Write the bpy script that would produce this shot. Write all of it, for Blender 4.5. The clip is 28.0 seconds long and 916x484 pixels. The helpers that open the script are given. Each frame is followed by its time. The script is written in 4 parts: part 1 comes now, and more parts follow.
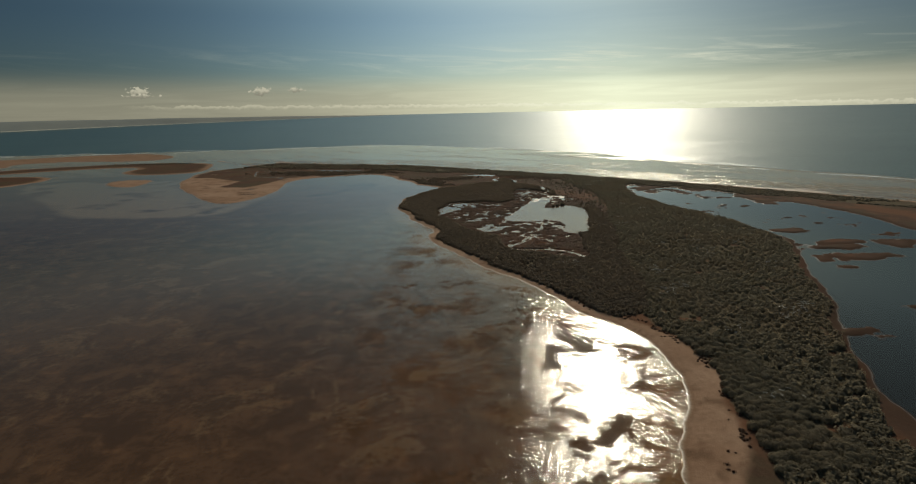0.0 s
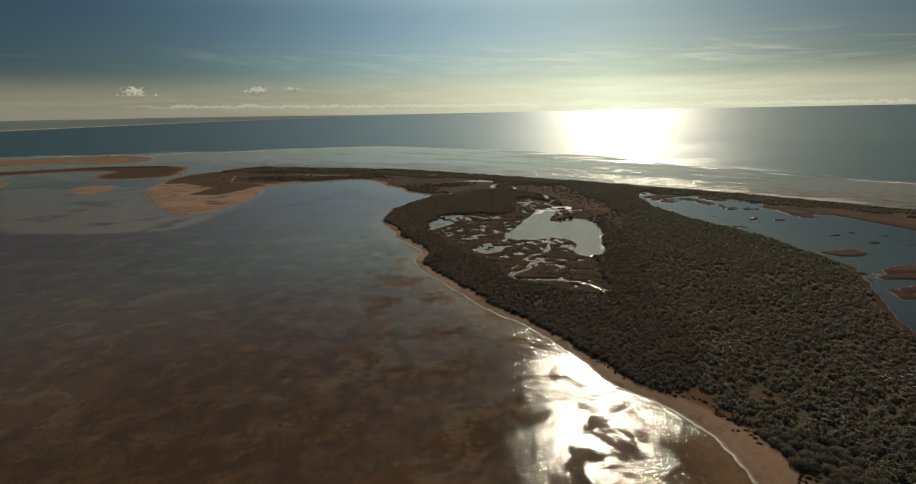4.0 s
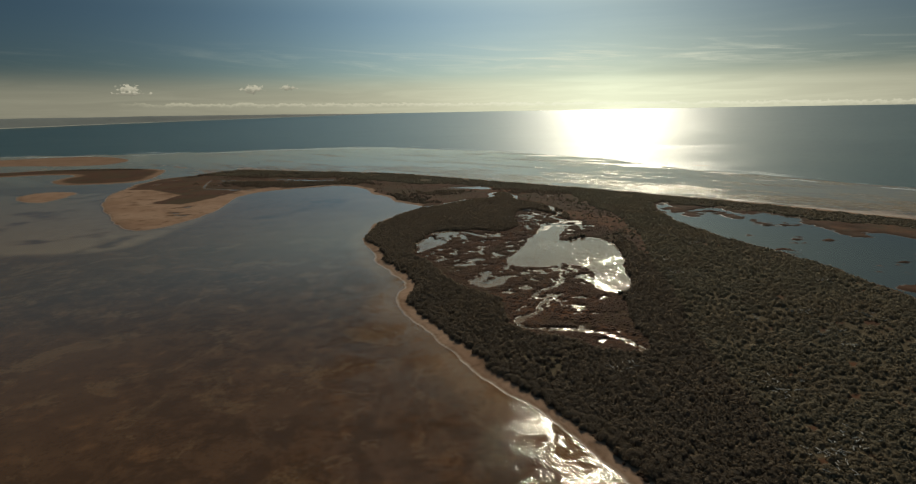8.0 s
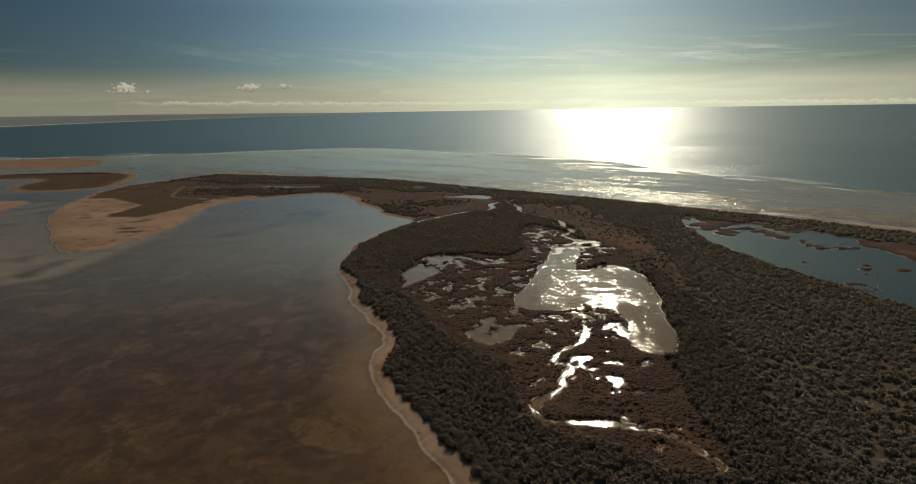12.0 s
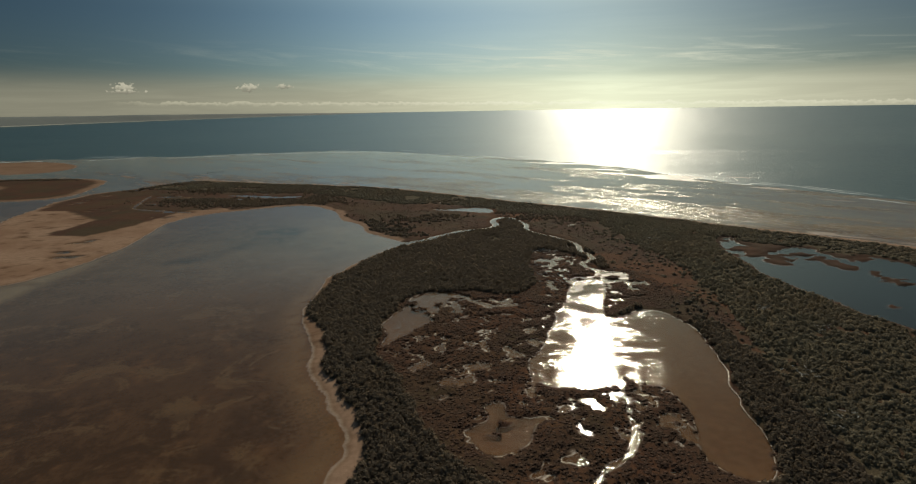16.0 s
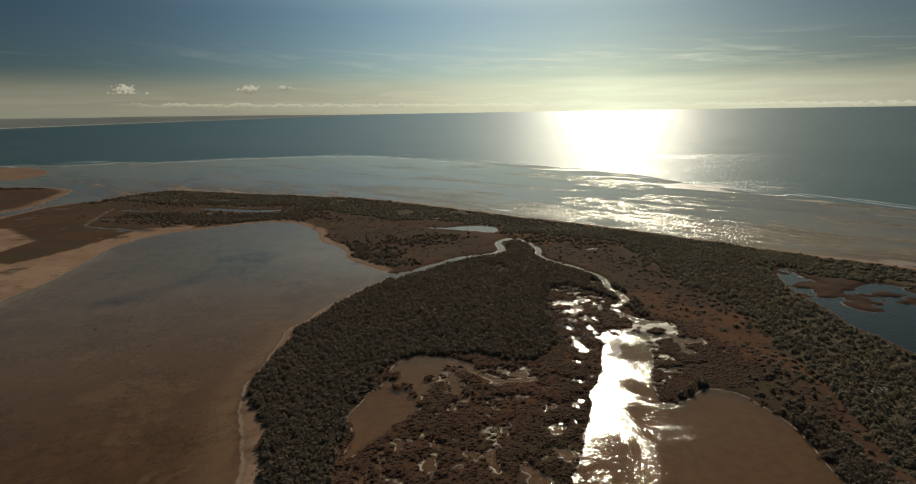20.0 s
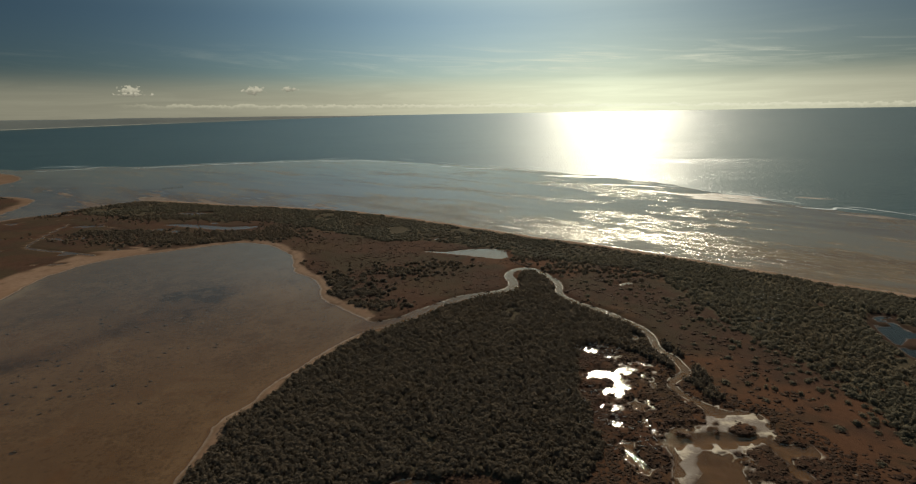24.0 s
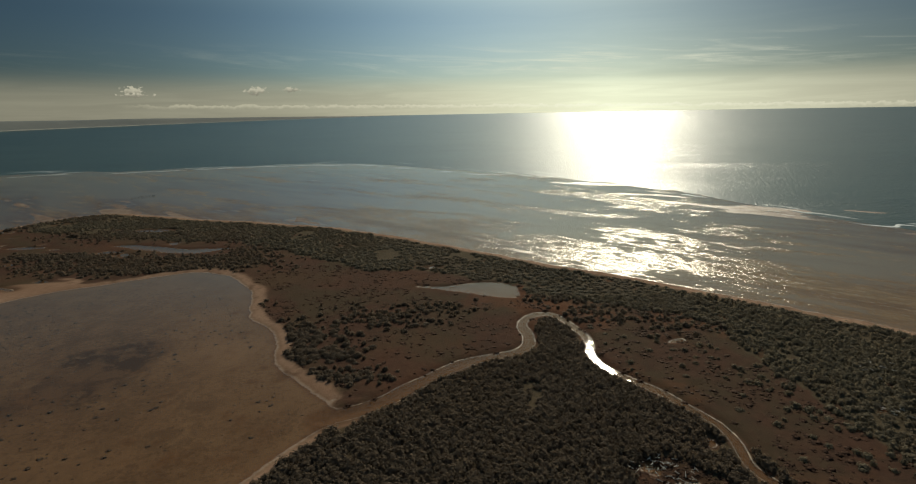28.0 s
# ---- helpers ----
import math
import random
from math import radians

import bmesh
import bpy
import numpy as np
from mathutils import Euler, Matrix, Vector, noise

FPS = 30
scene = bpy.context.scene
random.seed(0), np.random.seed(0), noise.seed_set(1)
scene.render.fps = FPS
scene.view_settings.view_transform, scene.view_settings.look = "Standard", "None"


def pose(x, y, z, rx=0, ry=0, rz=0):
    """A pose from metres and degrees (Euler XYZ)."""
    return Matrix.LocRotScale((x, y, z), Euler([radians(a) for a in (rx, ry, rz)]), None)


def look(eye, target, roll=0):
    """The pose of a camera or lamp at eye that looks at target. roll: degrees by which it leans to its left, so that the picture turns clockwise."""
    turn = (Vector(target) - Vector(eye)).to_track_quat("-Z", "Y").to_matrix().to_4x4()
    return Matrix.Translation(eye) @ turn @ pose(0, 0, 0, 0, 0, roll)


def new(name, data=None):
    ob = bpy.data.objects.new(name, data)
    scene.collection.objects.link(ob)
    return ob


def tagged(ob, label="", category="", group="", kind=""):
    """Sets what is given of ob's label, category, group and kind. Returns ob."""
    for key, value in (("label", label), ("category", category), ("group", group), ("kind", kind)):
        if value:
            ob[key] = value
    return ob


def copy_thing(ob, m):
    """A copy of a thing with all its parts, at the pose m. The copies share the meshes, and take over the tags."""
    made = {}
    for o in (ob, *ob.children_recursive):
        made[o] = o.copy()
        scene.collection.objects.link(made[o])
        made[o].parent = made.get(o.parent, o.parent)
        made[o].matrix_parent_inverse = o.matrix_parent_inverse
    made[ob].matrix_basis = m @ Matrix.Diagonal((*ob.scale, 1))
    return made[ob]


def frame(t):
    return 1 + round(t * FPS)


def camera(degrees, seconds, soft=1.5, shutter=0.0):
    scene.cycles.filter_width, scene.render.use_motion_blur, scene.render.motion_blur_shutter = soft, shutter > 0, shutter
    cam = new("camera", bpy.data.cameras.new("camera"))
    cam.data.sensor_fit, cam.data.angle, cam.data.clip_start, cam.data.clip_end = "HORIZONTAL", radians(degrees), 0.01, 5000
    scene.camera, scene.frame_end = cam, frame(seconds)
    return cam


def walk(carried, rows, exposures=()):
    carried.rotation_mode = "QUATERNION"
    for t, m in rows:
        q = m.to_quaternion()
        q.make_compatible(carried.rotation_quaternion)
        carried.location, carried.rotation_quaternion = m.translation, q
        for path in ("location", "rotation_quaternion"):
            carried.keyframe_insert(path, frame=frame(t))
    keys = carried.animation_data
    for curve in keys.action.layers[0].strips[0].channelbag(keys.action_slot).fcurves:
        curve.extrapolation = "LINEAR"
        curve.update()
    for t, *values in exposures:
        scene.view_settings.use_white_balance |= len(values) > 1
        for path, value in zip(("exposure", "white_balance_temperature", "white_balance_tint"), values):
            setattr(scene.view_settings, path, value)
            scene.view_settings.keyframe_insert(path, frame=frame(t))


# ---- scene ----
# A low drone flight over a tidal lagoon, its mangrove shore and salt marsh, towards the open sea.
cam = camera(81.0, 28.0, soft=1.2)
# seconds, x, y, height, yaw, pitch, roll
ROWS = [
    (0.0, 1.22, 2.10, 63.45, 0.178, -13.746, -1.255),
    (1.0, 1.80, 13.56, 63.29, 0.140, -13.746, -1.250),
    (2.0, 2.34, 25.10, 63.21, 0.049, -13.745, -1.232),
    (3.0, 2.86, 36.71, 63.20, -0.069, -13.748, -1.205),
    (4.0, 3.34, 48.38, 63.26, -0.196, -13.760, -1.173),
    (5.0, 3.81, 60.11, 63.35, -0.319, -13.781, -1.137),
    (6.0, 4.27, 71.91, 63.49, -0.433, -13.811, -1.100),
    (7.0, 4.71, 83.76, 63.66, -0.533, -13.847, -1.064),
    (8.0, 5.14, 95.68, 63.84, -0.620, -13.887, -1.029),
    (9.0, 5.57, 107.66, 64.04, -0.695, -13.926, -0.998),
    (10.0, 6.00, 119.69, 64.24, -0.759, -13.962, -0.970),
    (11.0, 6.43, 131.77, 64.45, -0.815, -13.991, -0.947),
    (12.0, 6.86, 143.91, 64.65, -0.865, -14.012, -0.927),
    (13.0, 7.30, 156.11, 64.85, -0.910, -14.022, -0.913),
    (14.0, 7.74, 168.35, 65.03, -0.949, -14.020, -0.903),
    (15.0, 8.19, 180.64, 65.21, -0.981, -14.007, -0.897),
    (16.0, 8.64, 192.98, 65.37, -1.005, -13.984, -0.894),
    (17.0, 9.10, 205.36, 65.52, -1.017, -13.952, -0.895),
    (18.0, 9.57, 217.79, 65.66, -1.013, -13.913, -0.899),
    (19.0, 10.03, 230.26, 65.78, -0.990, -13.872, -0.905),
    (20.0, 10.50, 242.77, 65.90, -0.945, -13.831, -0.913),
    (21.0, 10.97, 255.32, 66.01, -0.876, -13.794, -0.923),
    (22.0, 11.44, 267.91, 66.13, -0.782, -13.764, -0.934),
    (23.0, 11.90, 280.54, 66.24, -0.669, -13.742, -0.946),
    (24.0, 12.35, 293.20, 66.37, -0.545, -13.731, -0.960),
    (25.0, 12.79, 305.90, 66.52, -0.423, -13.728, -0.974),
    (26.0, 13.22, 318.62, 66.69, -0.326, -13.730, -0.991),
    (27.0, 13.62, 331.38, 66.89, -0.285, -13.730, -1.010),
    (28.0, 14.00, 344.17, 67.14, -0.341, -13.718, -1.033),
]

walk(cam, [(t, pose(x, y, z, 90 + p, 0, a) @ pose(0, 0, 0, 0, 0, r)) for t, x, y, z, a, p, r in ROWS])

# ---- sky and sun ----
SUN_AZ, SUN_EL = 16.4, 28.0  # degrees east of +y, above the horizon


def sun_way():
    a, e = radians(SUN_AZ), radians(SUN_EL)
    return Vector((math.sin(a) * math.cos(e), math.cos(a) * math.cos(e), math.sin(e)))


sun_data = bpy.data.lights.new("sun", "SUN")
sun_data.energy, sun_data.angle, sun_data.color = 3.3, radians(0.53), (1.0, 0.92, 0.72)
sun = new("sun", sun_data)
sun.matrix_world = look((0, 0, 300), Vector((0, 0, 300)) - sun_way())


class Nodes:
    """Short hand for building node trees."""

    def __init__(self, tree):
        self.t = tree
        self.t.nodes.clear()

    def put(self, v, sock):
        if hasattr(v, "is_output"):
            self.t.links.new(v, sock)
        else:
            sock.default_value = v

    def node(self, kind, ins=(), out=0, **props):
        n = self.t.nodes.new(kind)
        for k, v in props.items():
            setattr(n, k, v)
        for k, v in dict(ins).items():
            self.put(v, n.inputs[k])
        return n.outputs[out] if len(n.outputs) else None

    def math(self, op, a, b=0.0, c=0.0, clamp=False):
        return self.node("ShaderNodeMath", {0: a, 1: b, 2: c}, operation=op, use_clamp=clamp)

    def mix(self, f, a, b, mode="MIX"):
        n = self.t.nodes.new("ShaderNodeMix")
        n.data_type, n.blend_type = "RGBA", mode
        self.put(f, n.inputs[0])
        self.put(a if hasattr(a, "is_output") else (*a, 1), n.inputs[6])
        self.put(b if hasattr(b, "is_output") else (*b, 1), n.inputs[7])
        return n.outputs[2]

    def lerp(self, f, a, b):
        return self.node("ShaderNodeMix", {0: f, 2: a, 3: b}, data_type="FLOAT")

    def ribbons(self, at):
        """Long streaks lying along the sea coast: broad, narrow, and where sand shows through thin water."""
        along = self.mapped(self.mapped(at, turn=40.0), (0.32, 1.0, 1.0))
        broad, strand = self.noise(along, 0.030, 7.0, 0.66, 0.8), self.noise(along, 0.30, 6.0, 0.72, 0.6)
        golden = self.node("ShaderNodeAttribute", out=2, attribute_name="golden")
        mixed = self.math("ADD", self.math("ADD", broad, self.math("MULTIPLY", self.math("SUBTRACT", strand, 0.5), 0.60)), self.math("MULTIPLY", golden, 0.12))
        return strand, self.step(mixed, 0.49, 0.61)

    def step(self, v, lo, hi, a=0.0, b=1.0, smooth=True):
        return self.node("ShaderNodeMapRange", {0: v, 1: lo, 2: hi, 3: a, 4: b}, interpolation_type="SMOOTHSTEP" if smooth else "LINEAR")

    def noise(self, vec, scale, detail=4.0, rough=0.55, distort=0.0):
        return self.node("ShaderNodeTexNoise", {"Vector": vec, "Scale": scale, "Detail": detail, "Roughness": rough, "Distortion": distort})

    def mapped(self, vec, scale=(1, 1, 1), turn=0.0):
        return self.node("ShaderNodeMapping", {"Vector": vec, "Scale": scale, "Rotation": (0, 0, radians(turn))})


def build_sky():
    world = bpy.data.worlds.new("sky")
    scene.world = world
    world.use_nodes = True
    n = Nodes(world.node_tree)
    way = n.node("ShaderNodeTexCoord", out=0)
    x, y, z = (n.node("ShaderNodeSeparateXYZ", {0: way}, out=i) for i in range(3))
    sky = n.node("ShaderNodeTexSky", sky_type="NISHITA", sun_disc=False, sun_elevation=radians(SUN_EL), sun_rotation=radians(SUN_AZ), air_density=1.0, dust_density=0.6, ozone_density=2.5)
    s = sun_way()
    azimuth = n.math("ARCTAN2", x, y)
    up = n.math("MAXIMUM", z, 0.0)
    # aureole: how near the direction lies to the sun, and to the sun's bearing
    off = n.math("ABSOLUTE", n.math("SUBTRACT", azimuth, radians(SUN_AZ)))
    near = n.math("EXPONENT", n.math("MULTIPLY", n.math("POWER", n.math("DIVIDE", off, 0.36), 1.5), -1.0))
    tint = n.mix(n.step(z, 0.145, 0.23), (SKY_GAIN * 0.69, SKY_GAIN * 0.89, SKY_GAIN * 0.96), (SKY_GAIN * 0.84, SKY_GAIN * 0.93, SKY_GAIN * 0.75))
    base = n.mix(1.0, sky, tint, "MULTIPLY")
    broad = n.math("DIVIDE", n.math("SUBTRACT", azimuth, 0.04), 0.42)
    broad = n.math("EXPONENT", n.math("MULTIPLY", n.math("MULTIPLY", broad, broad), -1.0))
    away = n.math("MULTIPLY", n.math("ADD", 0.40, n.math("MULTIPLY", broad, n.step(z, 0.20, 0.36, 0.84, 0.20))), n.math("MULTIPLY", n.step(z, 0.15, 0.30, 1.0, 2.5), n.step(z, 0.48, 0.75, 1.0, 2.2)))
    base = n.mix(1.0, base, n.node("ShaderNodeCombineXYZ", {0: away, 1: away, 2: away}), "MULTIPLY")
    # warm sea haze lying on the horizon, thinning out upwards, brighter beneath the sun
    edge = n.math("ADD", 0.052, n.math("MULTIPLY", near, 0.006))
    haze = n.math("EXPONENT", n.math("MULTIPLY", n.math("POWER", n.math("DIVIDE", up, edge), 4.0), -1.0))
    haze = n.math("MULTIPLY", haze, 0.92)
    veil_up = n.math("MULTIPLY", near, n.math("EXPONENT", n.math("MULTIPLY", n.math("DIVIDE", up, 0.085), -1.0)))
    haze = n.math("MAXIMUM", haze, n.math("MULTIPLY", veil_up, 0.75))
    glow = n.math("ADD", 0.265, n.math("MULTIPLY", near, 0.70))
    streak_way = n.node("ShaderNodeCombineXYZ", {0: n.math("MULTIPLY", azimuth, 3.2), 1: n.math("MULTIPLY", z, 42.0), 2: 0.0})
    streak = n.noise(streak_way, 1.6, 6.0, 0.6, 0.8)
    bands = n.step(streak, 0.36, 0.72, 0.93, 1.07)
    veil = n.math("MULTIPLY", n.math("MULTIPLY", haze, glow), bands)
    col = n.mix(n.math("MULTIPLY", haze, 0.93), base, (0.0, 0.0, 0.0))
    warm = n.mix(near, (0.94, 0.90, 0.66), (0.95, 0.99, 0.72))
    col = n.mix(1.0, col, n.mix(1.0, warm, n.node("ShaderNodeCombineXYZ", {0: veil, 1: veil, 2: veil}), "MULTIPLY"), "ADD")
    # thin high cloud around the sun
    cirrus_way = n.node("ShaderNodeCombineXYZ", {0: n.math("MULTIPLY", azimuth, 2.0), 1: n.math("ADD", n.math("MULTIPLY", z, 26.0), n.math("MULTIPLY", azimuth, 1.4)), 2: 3.0})
    cirrus = n.step(n.noise(cirrus_way, 2.2, 8.0, 0.62, 1.2), 0.47, 0.74, 0.0, 0.65)
    cirrus = n.math("MULTIPLY", cirrus, n.math("MULTIPLY", n.step(z, 0.05, 0.075), n.step(z, 0.085, 0.12, 1.0, 0.0)))
    cirrus = n.math("MULTIPLY", cirrus, n.math("ADD", 0.03, near))
    col = n.mix(cirrus, col, (0.80, 0.80, 0.62))
    # a broken line of low cumulus over the horizon, and three small puffs
    lump_way = n.node("ShaderNodeCombineXYZ", {0: n.math("MULTIPLY", azimuth, 105.0), 1: n.math("MULTIPLY", z, 150.0), 2: 0.0})
    lump = n.noise(lump_way, 1.0, 6.0, 0.62)
    heap = n.noise(n.node("ShaderNodeCombineXYZ", {0: n.math("MULTIPLY", azimuth, 30.0), 1: 0.0, 2: 7.0}), 1.0, 3.0, 0.6)
    top = n.math("ADD", n.math("ADD", 0.0075, n.math("MULTIPLY", n.math("SUBTRACT", 0.3, azimuth), 0.012)), n.math("MULTIPLY", n.math("SUBTRACT", lump, 0.5), 0.012))
    top = n.math("ADD", top, n.math("MULTIPLY", n.math("SUBTRACT", heap, 0.45), 0.012))
    rim = n.math("SUBTRACT", top, z)
    line = n.math("MULTIPLY", n.math("MULTIPLY", n.step(rim, 0.0, 0.0012), n.step(rim, 0.0015, 0.007, 1.0, 0.0)), n.step(heap, 0.32, 0.5, 0.3, 1.0))
    line = n.math("MULTIPLY", line, n.step(azimuth, -0.56, -0.44, 0.0, 0.45))
    col = n.mix(line, col, n.mix(near, (0.60, 0.56, 0.40), (1.0, 1.0, 0.80)))
    billow = n.noise(n.node("ShaderNodeCombineXYZ", {0: n.math("MULTIPLY", azimuth, 150.0), 1: n.math("MULTIPLY", z, 190.0), 2: 2.0}), 1.0, 5.0, 0.55)
    for az, el, wide, high in ((-29.7, 2.15, 0.015, 0.0080), (-29.6, 1.88, 0.026, 0.0030), (-19.25, 2.22, 0.017, 0.0068), (-16.0, 2.36, 0.012, 0.0048)):
        u = n.math("DIVIDE", n.math("SUBTRACT", azimuth, radians(az)), wide)
        v = n.math("DIVIDE", n.math("SUBTRACT", z, radians(el)), high)
        r = n.math("ADD", n.math("MULTIPLY", u, u), n.math("MULTIPLY", v, v))
        puff = n.step(n.math("SUBTRACT", n.math("ADD", r, 0.1), n.math("MULTIPLY", n.math("SUBTRACT", billow, 0.45), 6.0)), 0.2, 0.9, 0.8, 0.0)
        light = n.mix(n.step(n.math("ADD", v, n.math("MULTIPLY", n.math("SUBTRACT", billow, 0.5), 2.5)), -0.8, 0.7), (0.22, 0.21, 0.16), (0.56, 0.53, 0.40))
        col = n.mix(puff, col, light)
    bg = n.node("ShaderNodeBackground", {"Color": col, "Strength": 1.0})
    n.node("ShaderNodeOutputWorld", {0: bg})


SKY_GAIN = 0.036
build_sky()


# ---- materials ----
def material(name):
    m = bpy.data.materials.new(name)
    m.use_nodes = True
    return m, Nodes(m.node_tree)


def finish(n, surface):
    n.node("ShaderNodeOutputMaterial", {0: surface})


def ground_material():
    m, n = material("shore_ground")
    at = n.node("ShaderNodeNewGeometry", out=0)
    high = n.node("ShaderNodeSeparateXYZ", {0: at}, out=2)
    marsh, litter, weed, mud, sandy, flat, peat, pale = (n.node("ShaderNodeAttribute", out=2, attribute_name=k) for k in ("samphire", "litter", "weed", "mud", "sandy", "flat", "peat", "pale"))
    n1, n2, n3 = n.noise(at, 0.035, 6.0, 0.6), n.noise(at, 0.6, 6.0, 0.65), n.noise(at, 5.0, 4.0, 0.6)
    n4 = n.noise(at, 0.12, 8.0, 0.70, 0.6)
    # dry to damp sand
    sand = n.mix(n.step(n2, 0.3, 0.7), (0.262, 0.162, 0.107), (0.325, 0.208, 0.140))
    sand = n.mix(n.step(n1, 0.35, 0.65, 0.0, 0.7), sand, (0.205, 0.115, 0.070))
    sand = n.mix(n.step(n3, 0.62, 0.8, 0.0, 0.35), sand, (0.16, 0.10, 0.065))
    sand = n.mix(n.step(n.math("ADD", high, n.math("MULTIPLY", n2, 0.10)), 0.07, 0.26, 0.62, 0.0), sand, (0.150, 0.086, 0.050))
    # pale line just above the water: wet edge's sun gleam painted into the sand
    line = n.math("MULTIPLY", n.step(high, 0.0, 0.03), n.step(high, 0.05, 0.11, 1.0, 0.0))
    shore_gleam = n.math("MULTIPLY", n.math("MULTIPLY", line, n.step(n2, 0.3, 0.6, 0.03, 0.16)), n.math("SUBTRACT", 1.0, mud))
    sand = n.mix(shore_gleam, sand, (0.62, 0.52, 0.38))
    sand = n.mix(n.math("MULTIPLY", mud, 0.85), sand, (0.105, 0.060, 0.036))
    # paler rim at the water's edge round the marsh pools, in broken lengths
    pool_rim = n.math("MULTIPLY", n.math("MULTIPLY", n.step(high, -0.015, 0.01), n.step(high, 0.03, 0.06, 1.0, 0.0)), n.math("MULTIPLY", mud, n.step(n.noise(at, 0.13, 4.0, 0.6), 0.46, 0.60, 0.0, 0.8)))
    sand = n.mix(pool_rim, sand, (0.52, 0.40, 0.27))
    sand = n.mix(peat, sand, (0.060, 0.033, 0.021))
    # floor of the shallow water: brown silt, paler bare patches, dark weed in felted patches and single clumps
    bed = n.mix(n.step(n4, 0.30, 0.70), (0.096, 0.057, 0.035), (0.126, 0.077, 0.047))
    bare = n.step(n.math("ADD", n.noise(at, 0.055, 9.0, 0.66, 0.9), n.math("MULTIPLY", n.math("SUBTRACT", n2, 0.5), 0.12)), 0.535, 0.60)
    bed = n.mix(n.math("MULTIPLY", bare, 0.8), bed, (0.174, 0.116, 0.072))
    bed = n.mix(sandy, bed, n.mix(n.step(n1, 0.35, 0.65), (0.226, 0.148, 0.090), (0.278, 0.184, 0.114)))
    bed = n.mix(mud, bed, n.mix(n.step(n2, 0.3, 0.7), (0.140, 0.080, 0.044), (0.185, 0.108, 0.060)))
    clump = n.step(n.math("ADD", n.noise(at, 0.85, 4.0, 0.65), n.math("MULTIPLY", n.math("SUBTRACT", n.noise(at, 0.045, 3.0, 0.6), 0.5), 0.5)), 0.54, 0.62, 0.0, 0.42)
    clump = n.math("MULTIPLY", clump, n.math("SUBTRACT", 1.0, n.math("MAXIMUM", flat, mud)))
    bed = n.mix(n.math("MULTIPLY", clump, n.lerp(sandy, 1.0, 0.45)), bed, (0.056, 0.034, 0.020))
    felt = n.step(n.math("ADD", n4, n.math("MULTIPLY", n.math("SUBTRACT", n2, 0.5), 0.35)), 0.40, 0.58, 0.95, 0.05)
    bed = n.mix(n.math("MULTIPLY", weed, felt), bed, n.mix(sandy, (0.070, 0.043, 0.027), (0.105, 0.070, 0.045)))
    bed = n.mix(pale, bed, n.mix(n.step(n4, 0.3, 0.7), (0.26, 0.20, 0.14), (0.32, 0.25, 0.18)))
    strand, film = n.ribbons(at)
    tide = n.mix(film, (0.250, 0.205, 0.158), n.mix(n.step(strand, 0.35, 0.65), (0.21, 0.150, 0.096), (0.35, 0.260, 0.170)))
    bed = n.mix(flat, bed, tide)
    bed = n.mix(peat, bed, (0.016, 0.017, 0.019))
    wet = n.step(high, -0.10, 0.015, 1.0, 0.0)
    col = n.mix(wet, sand, bed)
    # samphire ground: dark maroon, with rusty and olive stretches
    brown = n.mix(n.step(n2, 0.3, 0.7), (0.066, 0.034, 0.023), (0.086, 0.045, 0.029))
    brown = n.mix(n.step(n4, 0.45, 0.70, 0.0, 0.7), brown, (0.048, 0.033, 0.022))
    brown = n.mix(n.step(n1, 0.42, 0.60, 0.0, 0.7), brown, (0.064, 0.048, 0.028))
    brown = n.mix(n.math("MULTIPLY", n.step(n.node("ShaderNodeSeparateXYZ", {0: at}), 0.0, 50.0, 0.25, 1.0), n.step(n.noise(at, 0.022, 6.0, 0.66, 0.5), 0.46, 0.60, 0.0, 0.9)), brown, (0.125, 0.056, 0.030))
    brown = n.mix(n.step(n3, 0.55, 0.75, 0.0, 0.4), brown, (0.046, 0.027, 0.018))
    brown = n.mix(n.math("MULTIPLY", peat, 0.75), brown, (0.052, 0.030, 0.021))
    col = n.mix(marsh, col, brown)
    floor = n.mix(n.step(n2, 0.3, 0.7), (0.066, 0.050, 0.031), (0.098, 0.073, 0.044))
    floor = n.mix(n.step(n3, 0.5, 0.8, 0.0, 0.5), floor, (0.12, 0.088, 0.055))
    col = n.mix(litter, col, floor)
    bump = n.node("ShaderNodeBump", {"Strength": 0.6, "Distance": 0.25, "Height": n.math("ADD", n2, n.math("MULTIPLY", n3, 0.4))})
    rough = n.step(high, 0.0, 0.06, 0.40, 0.95)
    gloss = n.math("MULTIPLY", n.step(high, -0.012, 0.004, 0.0, 0.3), n.step(high, 0.03, 0.08, 1.0, 0.1))
    gloss = n.math("MULTIPLY", gloss, n.math("SUBTRACT", 1.06, n.math("MULTIPLY", mud, 0.6)))
    p = n.node("ShaderNodeBsdfPrincipled", {"Base Color": col, "Roughness": rough, "Normal": bump, "Specular IOR Level": gloss})
    finish(n, p)
    return m


